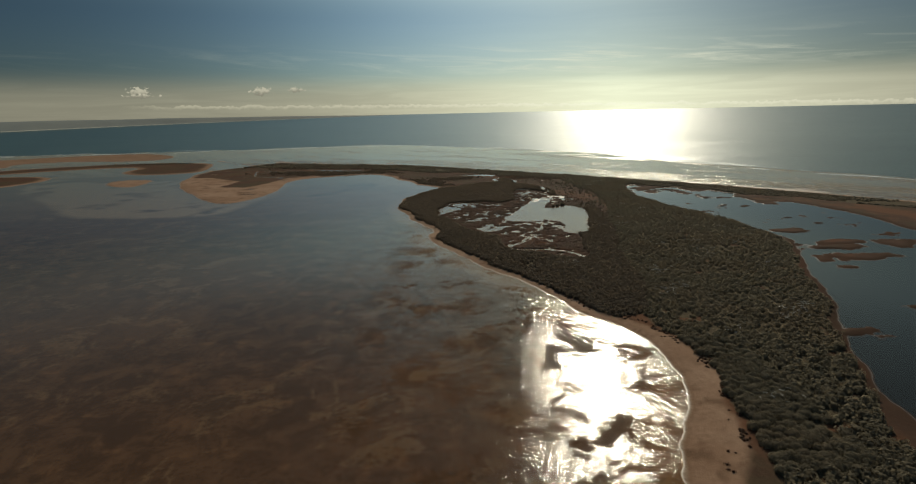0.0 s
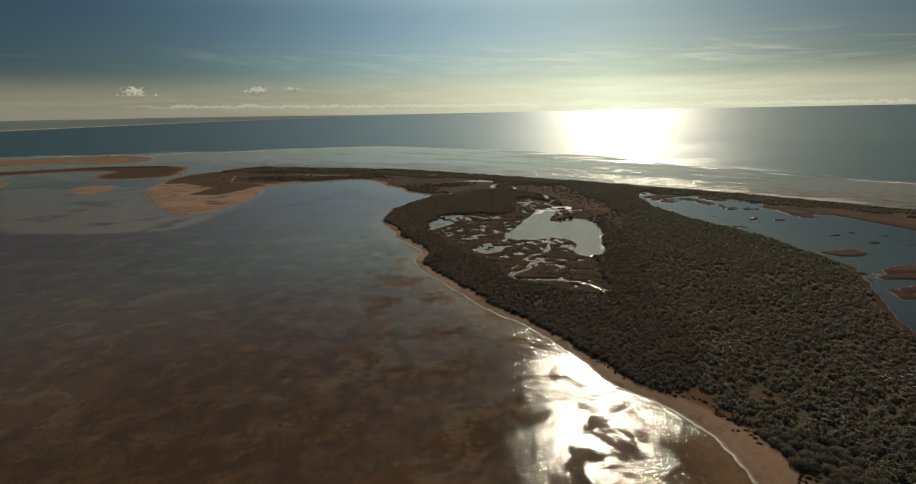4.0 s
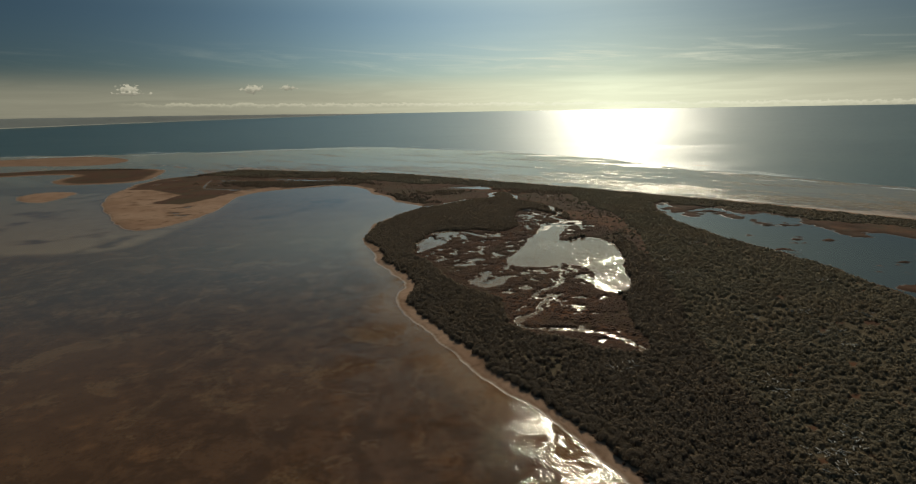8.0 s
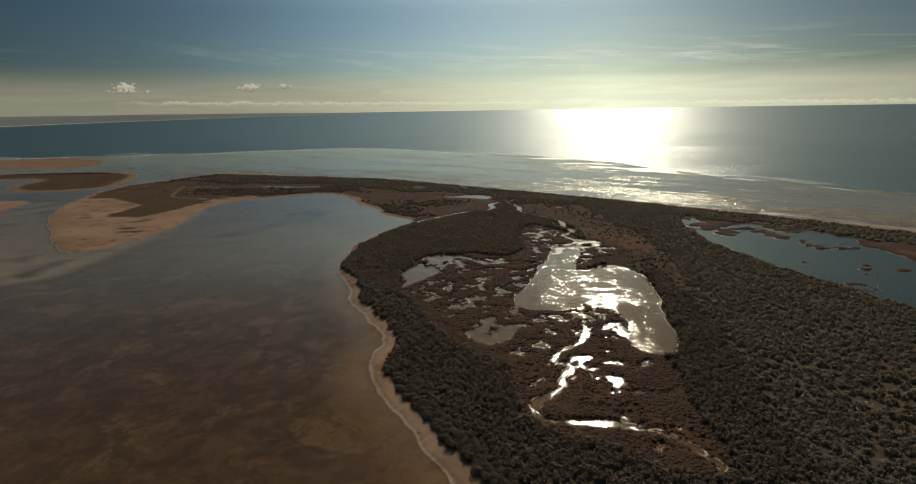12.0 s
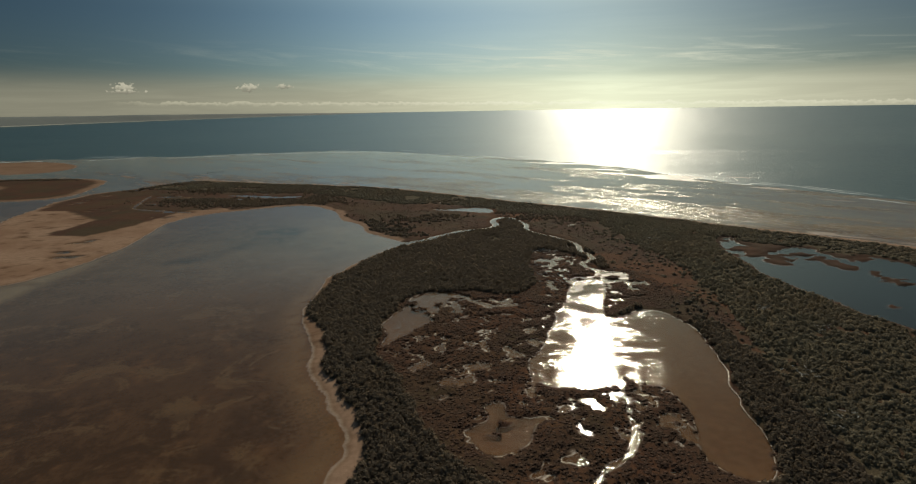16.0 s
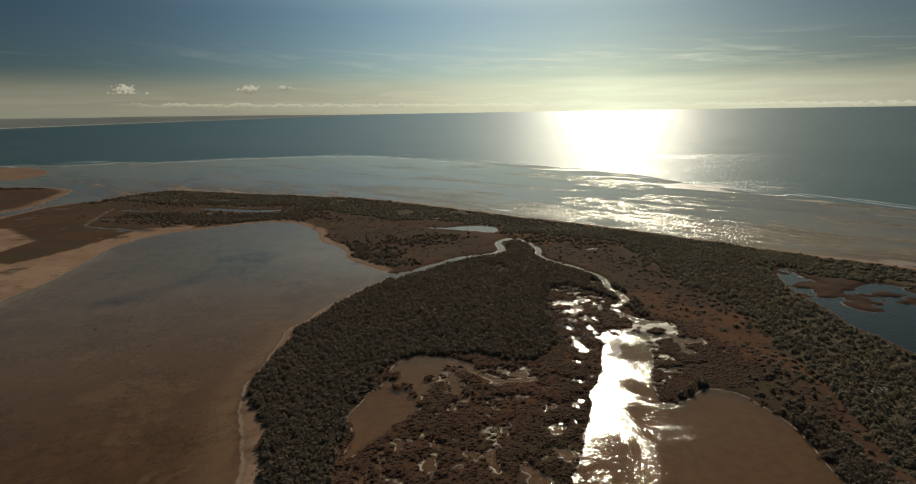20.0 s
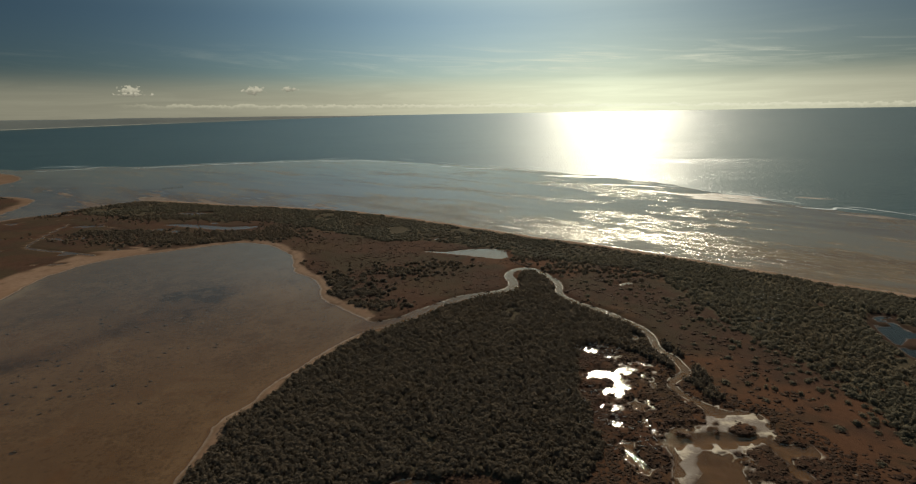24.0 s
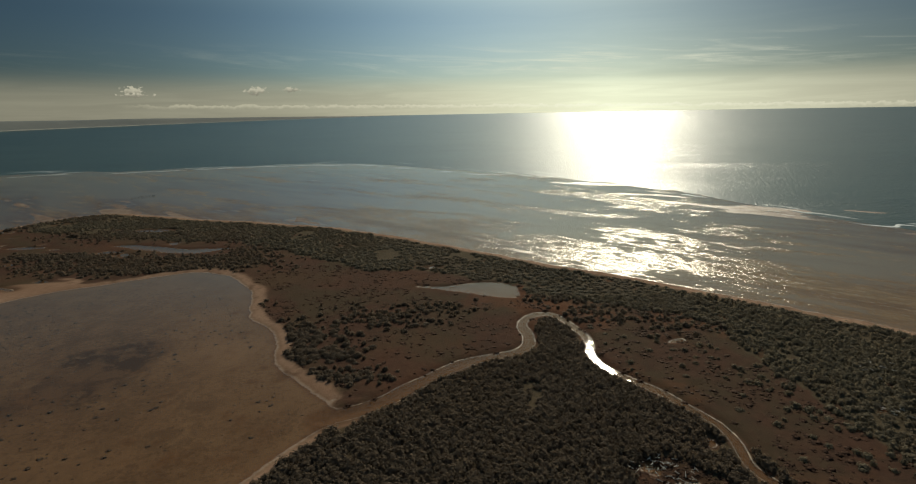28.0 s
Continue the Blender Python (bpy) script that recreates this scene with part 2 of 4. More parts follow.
def calm_water_material():
    m, n = material("shallow_water")
    at = n.node("ShaderNodeNewGeometry", out=0)
    slope, flat, pond = (n.node("ShaderNodeAttribute", out=2, attribute_name=k) for k in ("ripple", "flat", "pond"))
    # wind-ruffled stretches between calm ones; on the tidal flat they follow its sand ribbons
    patch = n.math("ADD", n.noise(at, 0.10, 9.0, 0.74, 0.8), n.math("MULTIPLY", n.math("SUBTRACT", n.noise(at, 1.1, 5.0, 0.7), 0.5), 0.22))
    open_water = n.lerp(pond, n.step(patch, 0.465, 0.485, 0.02, 1.0), n.step(patch, 0.47, 0.55, 0.25, 1.0))
    strand, film = n.ribbons(at)
    tidal = n.math("ADD", 0.22, n.math("MULTIPLY", film, n.step(strand, 0.40, 0.56, 0.15, 1.0)))
    ruffled = n.math("MULTIPLY", slope, n.lerp(flat, open_water, tidal))
    fine, mid = n.noise(at, 2.5, 1.0, 0.5), n.noise(at, 0.40, 2.0, 0.5)
    wave = n.noise(n.mapped(at, (1.0, 0.45, 1.0)), 0.75, 3.0, 0.6)
    high = n.lerp(flat, n.math("ADD", n.math("MULTIPLY", fine, 0.066), n.math("MULTIPLY", mid, 0.05)), n.math("MULTIPLY", wave, 0.20))
    bump = n.node("ShaderNodeBump", {"Strength": ruffled, "Distance": 1.0, "Height": high})
    spread = n.math("SQRT", n.math("ADD", 0.010, n.math("MULTIPLY", ruffled, n.lerp(flat, 0.006, 0.030))))
    mirror = n.node("ShaderNodeBsdfGlossy", {"Color": (1.0, 0.98, 0.92, 1), "Roughness": spread, "Normal": bump}, distribution="BECKMANN")
    clear = n.node("ShaderNodeBsdfTransparent", {"Color": (0.885, 0.82, 0.73, 1)})
    facing = n.node("ShaderNodeLayerWeight", {"Blend": 0.5, "Normal": bump}, out=1)
    f = n.math("ADD", 0.02, n.math("MULTIPLY", 0.98, n.math("POWER", facing, 5.0)))
    f = n.math("MULTIPLY", f, n.math("SUBTRACT", 1.0, n.math("MULTIPLY", n.math("MULTIPLY", film, flat), 0.30)))
    # weed that reaches the surface of the open lagoon breaks up its gloss
    weed = n.math("ADD", n.noise(at, 0.50, 8.0, 0.75, 0.5), n.math("MULTIPLY", n.math("SUBTRACT", n.noise(at, 0.055, 3.0, 0.6), 0.5), 1.0))
    weed = n.math("MULTIPLY", n.step(weed, 0.53, 0.58), n.math("MULTIPLY", n.math("SUBTRACT", 1.0, n.math("MAXIMUM", pond, flat)), n.step(slope, 0.75, 1.1)))
    f = n.math("MULTIPLY", f, n.math("SUBTRACT", 1.0, n.math("MULTIPLY", weed, 0.72)))
    finish(n, n.node("ShaderNodeMixShader", {0: f, 1: clear, 2: mirror}))
    return m


def sea_material():
    m, n = material("sea_water")
    at = n.node("ShaderNodeNewGeometry", out=0)
    n1, n4 = n.noise(at, 0.004, 5.0, 0.6), n.noise(n.mapped(at, (0.22, 1.0, 1.0)), 0.012, 6.0, 0.65, 0.4)
    chop, swell = n.noise(n.mapped(at, (0.8, 0.30, 1.0)), 0.62, 2.0, 0.6), n.noise(n.mapped(at, (0.5, 1.0, 1.0)), 0.11, 4.0, 0.6)
    col = n.mix(n.step(n1, 0.35, 0.65), (0.020, 0.045, 0.042), (0.034, 0.064, 0.058))
    high = n.math("ADD", n.math("MULTIPLY", n.math("SUBTRACT", chop, 0.5), 0.58), n.math("MULTIPLY", n.math("SUBTRACT", swell, 0.5), 0.5))
    high = n.math("MULTIPLY", high, n.step(n4, 0.36, 0.64, 0.7, 1.3))
    bump = n.node("ShaderNodeBump", {"Strength": 0.9, "Distance": 1.0, "Height": high})
    p = n.node("ShaderNodeBsdfPrincipled", {"Base Color": col, "Roughness": 0.28, "IOR": 1.33, "Normal": bump})
    finish(n, p)
    return m


def leaf_material(name, dark, light, dry):
    m, n = material(name)
    at = n.node("ShaderNodeNewGeometry", out=0)
    each = n.node("ShaderNodeNewGeometry", out=8)
    n1, n2 = n.noise(at, 0.03, 4.0, 0.6), n.noise(at, 0.45, 3.0, 0.6)
    col = n.mix(n.step(n2, 0.3, 0.7), dark, light)
    col = n.mix(n.step(n1, 0.42, 0.68, 0.0, 0.7), col, dry)
    col = n.mix(n.math("MULTIPLY", each, 0.12), col, tuple(1.6 * c for c in light))
    p = n.node("ShaderNodeBsdfPrincipled", {"Base Color": col, "Roughness": 0.8, "Specular IOR Level": 0.08})
    thin = n.node("ShaderNodeBsdfTranslucent", {"Color": col})
    finish(n, n.node("ShaderNodeMixShader", {0: 0.58, 1: p, 2: thin}))
    return m


def plain_material(name, a, b, scale, rough=0.85):
    m, n = material(name)
    at = n.node("ShaderNodeTexCoord", out=3)
    c = n.mix(n.step(n.noise(at, scale, 5.0, 0.65), 0.3, 0.7), a, b)
    finish(n, n.node("ShaderNodeBsdfPrincipled", {"Base Color": c, "Roughness": rough}))
    return m


GROUND, CALM, SEA = ground_material(), calm_water_material(), sea_material()
MANGROVE = leaf_material("mangrove_leaves", (0.146, 0.112, 0.081), (0.190, 0.146, 0.104), (0.168, 0.124, 0.084))
SALTBUSH = leaf_material("saltbush_leaves", (0.174, 0.147, 0.101), (0.220, 0.185, 0.127), (0.208, 0.156, 0.101))
SAMPHIRE = leaf_material("samphire_stems", (0.100, 0.054, 0.037), (0.125, 0.068, 0.045), (0.118, 0.076, 0.048))
BARK = plain_material("grey_bark", (0.10, 0.085, 0.07), (0.22, 0.19, 0.16), 4.0)
BLEACHED = plain_material("bleached_wood", (0.45, 0.41, 0.35), (0.68, 0.63, 0.54), 1.0)
TIMBER = plain_material("weathered_timber", (0.05, 0.04, 0.032), (0.11, 0.09, 0.07), 3.0)
FOAM = plain_material("sea_foam", (0.55, 0.57, 0.56), (0.80, 0.81, 0.78), 0.3, 0.6)
# far hills: dark land greyed, with the air's haze put into the base colour
HAZED_LAND = plain_material("hazed_land", (0.10, 0.115, 0.11), (0.14, 0.15, 0.135), 0.004)
FAR_SAND = plain_material("distant_beach", (0.40, 0.37, 0.30), (0.46, 0.42, 0.33), 0.01)

# ---- the plan, in metres ----
LAGOON_SHORE = [(20, -120), (24, 0), (30, 50), (38, 82), (44, 93), (48, 101), (52, 110), (55, 121), (55, 133), (52, 143), (47, 153), (40, 163), (35, 174), (30, 184),
                (26, 192), (21, 201), (15, 211), (11, 217), (7, 227), (1, 236), (-5, 247), (-9, 256), (-13, 266), (-16, 276), (-13, 288), (-18, 302), (-25, 314), (-30, 328),
                (-33, 341), (-39, 354), (-40, 365), (-42, 378), (-40, 389), (-41, 400), (-36, 409), (-31, 422), (-25, 438), (-18, 448), (-12, 454)]
NORTH_SHORE = [(-14, 457), (-20, 463), (-26, 469), (-32, 476), (-37, 484), (-41, 496), (-46, 506), (-56, 515), (-62, 532), (-67, 546), (-75, 557), (-83, 565), (-98, 572), (-112, 568), (-124, 560), (-145, 549), (-159, 536)]
SPIT = [(-164, 512), (-157, 478), (-153, 450), (-158, 420), (-166, 398), (-178, 396), (-198, 416), (-222, 448), (-252, 488), (-274, 530), (-281, 552)]
WEST_TIP = [(-285, 580), (-294, 606), (-290, 651), (-272, 668), (-262, 692), (-240, 724)]
SEA_COAST = [(-226, 726), (-173, 703), (-129, 689), (-87, 674), (-46, 656), (-9, 628), (22, 603), (48, 582), (70, 564), (90, 549), (107, 535), (134, 511), (168, 479),
             (205, 449), (237, 415), (267, 381), (302, 341), (362, 273), (462, 153), (600, -20), (680, -120)]
MAIN_POND = [(58, 388), (52, 377), (49, 366), (42, 355), (38, 344), (37, 336), (32, 329), (28, 321), (28, 314), (31, 310), (36, 308), (43, 308), (50, 311), (54, 316), (61, 308), (60, 296),
             (57, 285), (58, 279), (63, 274), (68, 276), (71, 286), (74, 297), (76, 307), (78, 316), (80, 326), (83, 341), (81, 350), (79, 357), (71, 359), (63, 352), (57, 352), (59, 362), (64, 372), (67, 383)]
WEST_POND = [(-11, 332), (-9, 344), (-13, 351), (-10, 358), (-6, 364), (-6, 372), (-5, 376), (5, 380), (11, 376), (8, 371), (7, 364), (3, 359), (4, 354), (-1, 349), (-3, 343), (-6, 339)]
SMALL_POND = [(15, 303), (20, 304), (21, 299), (24, 297), (30, 297), (30, 295), (27, 293), (25, 288), (19, 284), (14, 284), (13, 290), (10, 293), (15, 295), (18, 298)]
NORTH_POND = [(-7, 547), (9, 544), (23, 551), (35, 550), (38, 541), (37, 531), (29, 531), (14, 540)]
ROUND_POOL = [(76, 490), (79, 493), (82, 493), (81, 490)]
NORTH_WEST_POND = [(-174, 628), (-146, 614), (-118, 603), (-99, 617), (-120, 612), (-150, 624)]
EAST_LAGOON = [(142, 450), (135, 422), (134, 395), (136, 370), (143, 345), (148, 325), (156, 305), (158, 285), (160, 262), (160, 246), (148, 226), (133, 192), (128, 174), (115, 154), (106, 136),
               (98, 118), (92, 95), (90, 60), (100, 0), (190, -40), (240, 80), (240, 180), (230, 260), (234, 300), (230, 325), (224, 345), (212, 380), (195, 410), (180, 424), (165, 438), (150, 455)]
CREEK = [(-16, 453), (-4, 459), (2, 466), (9, 473), (17, 480), (25, 483), (32, 485), (36, 491), (36, 498), (34, 506), (38, 513), (45, 515), (49, 510), (52, 500), (54, 493), (51, 481), (55, 470), (62, 464),
         (68, 453), (71, 447), (71, 440), (69, 433), (72, 427), (72, 421), (71, 418), (66, 415), (65, 412), (66, 408), (68, 404), (70, 401), (73, 399)]
MARSH_TRACK = [(-232, 631), (-225, 603), (-216, 576), (-212, 568), (-192, 561), (-165, 551)]
LOOP_POOL = [(56, 391), (59, 394), (66, 395), (68, 402), (70, 404), (72, 399), (76, 400), (80, 398), (79, 392), (74, 387), (68, 385), (62, 386), (59, 382), (59, 379), (55, 375), (51, 376), (55, 383), (55, 388)]
# pools and islands: x, y and half widths
NORTH_POOLS = [(49.5, 433, 3.0, 2.3), (53, 428, 1.9, 1.4), (49.7, 418, 4.1, 3.5), (56, 420, 3.8, 2.0), (49, 408.6, 1.2, 3.8), (48, 401.6, 1.8, 1.7), (54, 403, 2.9, 2.0), (65.6, 440.6, 2.0, 1.8), (62.4, 424, 1.9, 1.5),
               (53, 393, 1.2, 1.0), (-165.7, 662, 9.0, 3.5), (-215, 623, 10.4, 3.0), (-262, 665, 8.0, 3.5), (4, 572, 3.0, 2.0)]
WEST_POOLS = [(18.6, 343, 1.9, 2.2), (32, 352, 1.3, 2.0), (32.6, 344, 2.0, 1.8), (33.5, 335, 3.4, 2.6), (27, 328, 2.7, 2.0), (24.3, 323, 1.1, 1.3), (10.7, 317.6, 1.7, 1.3), (-1, 320, 1.9, 2.4), (18, 307, 1.3, 1.0), (35, 300, 2.6, 1.4),
              (41, 300, 2.6, 2.1), (44.4, 305.6, 1.8, 1.1), (30, 302, 1.0, 1.0), (36, 290.4, 2.4, 1.5), (45.3, 300.8, 0.9, 1.6), (58.6, 316, 2.1, 1.6), (56, 311, 2.6, 1.5), (54, 303.4, 1.7, 2.2), (58.6, 306.5, 2.4, 1.1), (53.7, 299.5, 1.2, 1.3),
              (47.7, 291.6, 1.9, 2.4), (20, 352.7, 2.1, 2.1)]
LAGOON_ISLES = [(209, 367, 8.0, 12.0), (171, 272, 8.7, 6.5), (178, 246, 13.6, 6.5), (170, 237, 14.3, 3.2), (171, 220, 13.2, 6.0), (153, 219, 4.0, 5.5), (204, 242, 9.7, 6.5), (157, 208, 6.3, 3.2), (158, 241, 4.9, 2.6),
                (160, 442, 11.0, 16.0), (149, 410, 5.5, 9.0), (184, 426, 8.4, 15.0), (170, 403, 5.2, 7.0), (208, 382, 11.6, 10.0), (205, 352, 7.9, 6.5), (219, 360, 6.0, 9.0), (198, 428, 4.0, 5.0)]
SHOAL = [(-428, 514), (-311, 404), (-264, 352), (-215, 344), (-173, 345), (-154, 355), (-150, 404), (-152, 460), (-158, 529), (-290, 551), (-300, 562), (-346, 533), (-447, 604)]
WEED_BAND = [(-120, 420), (-104, 432), (-98, 435), (-95, 447), (-89, 456), (-78, 462), (-74, 476), (-72, 490), (-74, 500), (-86, 497), (-100, 492), (-97, 470), (-98, 457), (-103, 447), (-116, 436)]
SOUTH_CREEK = [(50, 312), (47, 298), (46, 289), (42, 282), (36, 278), (32, 270), (39, 270), (33, 262), (33, 257), (26, 253), (24, 248), (26, 244), (31, 244), (38, 243), (41, 242), (46, 241), (50, 239), (53, 235), (56, 228)]
MARSH_ARC = [(8, 378), (14, 373), (20, 366), (25, 364), (31, 365)]
MARSH = [(-12, 330), (-8, 375), (12, 381), (30, 372), (44, 385), (42, 420), (50, 436), (62, 432), (72, 405), (66, 375), (55, 350), (42, 340), (30, 312), (44, 310), (54, 319), (63, 312), (62, 296), (60, 280), (64, 270), (58, 240), (58, 226),
         (48, 226), (40, 236), (26, 240), (20, 250), (24, 272), (8, 284), (0, 305), (-6, 322)]
MARSH_NORTH = [(52, 348), (64, 356), (72, 364), (84, 358), (90, 372), (86, 396), (78, 404), (66, 406), (58, 392), (48, 372)]
MANGROVES = [(36, 165), (55, 156), (64, 168), (67, 184), (71, 203), (73, 231), (80, 265), (87, 300), (91, 335), (84, 346), (70, 365), (75, 395), (75, 425), (70, 450), (52, 468), (50, 500), (44, 512), (38, 504),
             (37, 484), (20, 477), (0, 460), (-12, 452), (-45, 425), (-60, 380), (-50, 340), (-35, 290), (-25, 250), (0, 215), (20, 185)]
SCRUB = [(52, 60), (58, 95), (62, 118), (64, 140), (57, 152), (60, 166), (65, 200), (69, 230), (77, 268), (88, 310), (98, 340), (103, 380), (106, 410), (100, 445), (93, 480), (98, 520), (150, 485), (144, 455),
         (134, 422), (133, 395), (142, 345), (155, 305), (159, 246), (132, 192), (114, 154), (97, 118), (84, 95), (80, 60)]
FAR_ISLAND = [(-300, 630), (-306, 660), (-318, 700), (-328, 728), (-345, 748), (-380, 764), (-440, 770), (-510, 752), (-590, 702), (-640, 640), (-560, 642), (-500, 690), (-440, 712), (-400, 690), (-405, 650), (-370, 612), (-330, 612)]
WEST_ISLAND = [(-443, 520), (-437, 549), (-445, 600), (-504, 626), (-560, 610), (-620, 560), (-560, 520), (-500, 505)]
FAR_BANK = [(-598, 720), (-660, 800), (-592, 832), (-490, 806), (-446, 830), (-462, 900), (-560, 985), (-650, 962), (-760, 886), (-900, 830), (-900, 740)]
SAND_BANK = [(-352, 526), (-306, 496), (-304, 531), (-316, 566), (-356, 564)]
FLAT_EDGE = [(-1500, 900), (-900, 960), (-646, 1011), (-500, 1021), (-363, 1030), (-253, 1068), (-126, 1095), (-60, 1045), (24, 972), (111, 895), (201, 806), (216, 700), (288, 605), (330, 520), (420, 400), (560, 200), (760, -150)]


# ---- fields over the plan ----
def lattice(seed):
    return np.random.RandomState(seed).rand(256, 256).astype(np.float32)


LATTICES = [lattice(k) for k in range(8)]


def value_noise(x, y, k):
    g = LATTICES[k % 8]
    i, j = np.floor(x).astype(int), np.floor(y).astype(int)
    u, v = x - i, y - j
    u, v = u * u * (3 - 2 * u), v * v * (3 - 2 * v)
    a, b, c, d = g[i % 256, j % 256], g[(i + 1) % 256, j % 256], g[i % 256, (j + 1) % 256], g[(i + 1) % 256, (j + 1) % 256]
    return (a * (1 - u) + b * u) * (1 - v) + (c * (1 - u) + d * u) * v


def fbm(x, y, size, k=0, octaves=3):
    """Cloudy noise from 0 to 1 with features of about that size in metres."""
    total, amp, out = 0.0, 1.0, 0.0
    for o in range(octaves):
        out = out + amp * value_noise(x / size + 17.3 * o, y / size + 9.1 * o, k + o)
        total, amp, size = total + amp, amp * 0.5, size * 0.5
    return out / total


def soft(v, lo, hi):
    t = np.clip((v - lo) / (hi - lo), 0, 1)
    return t * t * (3 - 2 * t)


def rounded(points, closed=True, times=2):
    """Cuts the corners of a line, so that it bends smoothly."""
    p = np.array(points, float)
    for _ in range(times):
        q = np.roll(p, -1, 0)
        a, b = 0.75 * p + 0.25 * q, 0.25 * p + 0.75 * q
        r = np.stack([a, b], 1).reshape(-1, 2)
        p = r if closed else np.concatenate([p[:1], r[:-2], p[-1:]])
    return p


def line_distance(x, y, line, closed, reach):
    """Distance to a line, with the side for a closed one (inside is positive), up to that reach."""
    p = np.asarray(line, float)
    out = np.full(x.shape, float(-reach if closed else reach))
    lo, hi = p.min(0) - reach, p.max(0) + reach
    pick = np.nonzero((x > lo[0]) & (x < hi[0]) & (y > lo[1]) & (y < hi[1]))[0]
    q = np.roll(p, -1, 0)
    if not closed:
        p, q = p[:-1], q[:-1]
    for part in np.array_split(pick, max(1, len(pick) // 60000)):
        px, py = x[part], y[part]
        best = np.full(px.shape, float(reach * reach))
        inside = np.zeros(px.shape, bool)
        for (ax, ay), (bx, by) in zip(p, q):
            dx, dy = bx - ax, by - ay
            t = np.clip(((px - ax) * dx + (py - ay) * dy) / max(dx * dx + dy * dy, 1e-9), 0, 1)
            np.minimum(best, (px - ax - t * dx) ** 2 + (py - ay - t * dy) ** 2, out=best)
            if closed and ay != by:
                inside ^= ((ay > py) != (by > py)) & (px < ax + (py - ay) * dx / dy)
        d = np.sqrt(best)
        out[part] = np.where(inside, d, -d) if closed else d
    return out


MAINLAND = rounded(LAGOON_SHORE + NORTH_SHORE + SPIT + WEST_TIP + SEA_COAST, times=1)
COAST_LINE = np.array(SEA_COAST, float)
FLATS = np.array(SEA_COAST + [(900, -120)] + FLAT_EDGE[::-1] + [(-1500, 560), (-700, 560), (-300, 620), (-290, 651), (-262, 692)], float)


def ovals(x, y, rows, far):
    """How far inside the nearest of the ovals each place lies, negative outside."""
    out = np.full(x.shape, float(-far))
    for cx, cy, rx, ry in rows:
        out = np.maximum(out, (1 - np.hypot((x - cx) / rx, (y - cy) / ry)) * min(rx, ry))
    return out


def fields(x, y):
    """Height and cover of the ground at each place."""
    f = {}
    wx = (fbm(x, y, 11, 0, 4) - 0.5) * 4.5
    wy = (fbm(x, y, 11, 3, 4) - 0.5) * 4.5
    X, Y = x + wx, y + wy
    land = line_distance(X, Y, MAINLAND, True, 40)
    coast = line_distance(x, y, COAST_LINE, False, 80)
    east = line_distance(X, Y, rounded(EAST_LAGOON), True, 20)
    marsh = line_distance(X, Y, rounded(MARSH), True, 14)
    marsh = np.maximum(marsh, line_distance(X, Y, rounded(MARSH_NORTH), True, 14) - 0.5)
    ponds = line_distance(X, Y, rounded(MAIN_POND), True, 8)
    for p in (WEST_POND, SMALL_POND, NORTH_POND, NORTH_WEST_POND, ROUND_POOL, LOOP_POOL):
        ponds = np.maximum(ponds, line_distance(X, Y, rounded(p), True, 8))
    cx, cy = x + 0.35 * wx, y + 0.35 * wy
    ponds = np.where(ovals(cx, cy, [(70.5, 393.2, 4.6, 2.9), (60.5, 391.5, 1.6, 1.2), (-4.8, 368.3, 2.4, 1.7), (-1.7, 363, 2.6, 1.3), (2.3, 359.1, 2.2, 1.3), (4.2, 354.9, 1.6, 1.2), (4.9, 366.7, 1.4, 1.0), (10, 379, 2.2, 1.3), (16.7, 290.8, 2.2, 0.9), (20, 294.4, 1.7, 0.9)], 8) > 0, -2, ponds)
    jx, jy = (fbm(x, y, 3.2, 6, 3) - 0.5) * 5.0, (fbm(x, y, 3.2, 1, 3) - 0.5) * 4.0
    ponds = np.maximum(ponds, ovals(x + 1.3 * jx, y + 1.3 * jy, NORTH_POOLS + WEST_POOLS, 8) - 0.45)
    wide = 1.0 + 1.3 * fbm(x, y, 16, 5, 2) + 0.9 * soft(x, 25, 0)
    creek = wide * (1 - 0.35 * soft(x, 38, 50)) - line_distance(cx, cy, rounded(CREEK, False), False, 9)
    creek = np.maximum(creek, 2.4 * fbm(x, y, 6, 6, 3) - 0.45 - line_distance(cx, cy, rounded(SOUTH_CREEK, False), False, 8))
    creek = np.maximum(creek, 0.9 - line_distance(cx, cy, rounded(MARSH_TRACK, False), False, 8))
    creek = np.maximum(creek, 0.9 - line_distance(cx, cy, rounded(MARSH_ARC, False), False, 8))
    islet = 4.0 * (1.3 - np.hypot((x + 10.5) / 5.0, (y - 459.5) / 2.6))
    isles = np.maximum(line_distance(X, Y, rounded(FAR_ISLAND), True, 25), line_distance(X, Y, rounded(WEST_ISLAND), True, 25))
    isles = np.maximum(isles, np.where(islet > 0, islet, -25))
    banks = np.maximum(line_distance(X, Y, rounded(FAR_BANK), True, 40), line_distance(X, Y, rounded(SAND_BANK), True, 25))
    flats = line_distance(x, y, FLATS, True, 60)
    grain = fbm(x, y, 3.0, 1, 3) - 0.5
    swell = fbm(x, y, 40, 2, 3) - 0.5
    # lagoon floor, beach ramp and land
    under = np.maximum(land * 0.045, -0.42) + 0.10 * swell + 0.05 * grain
    over = np.minimum(land * 0.10, 0.40 + 0.25 * swell + 0.12 * grain)
    z = np.where(land > 0, over, np.minimum(under, -0.004 + land * 0.01))
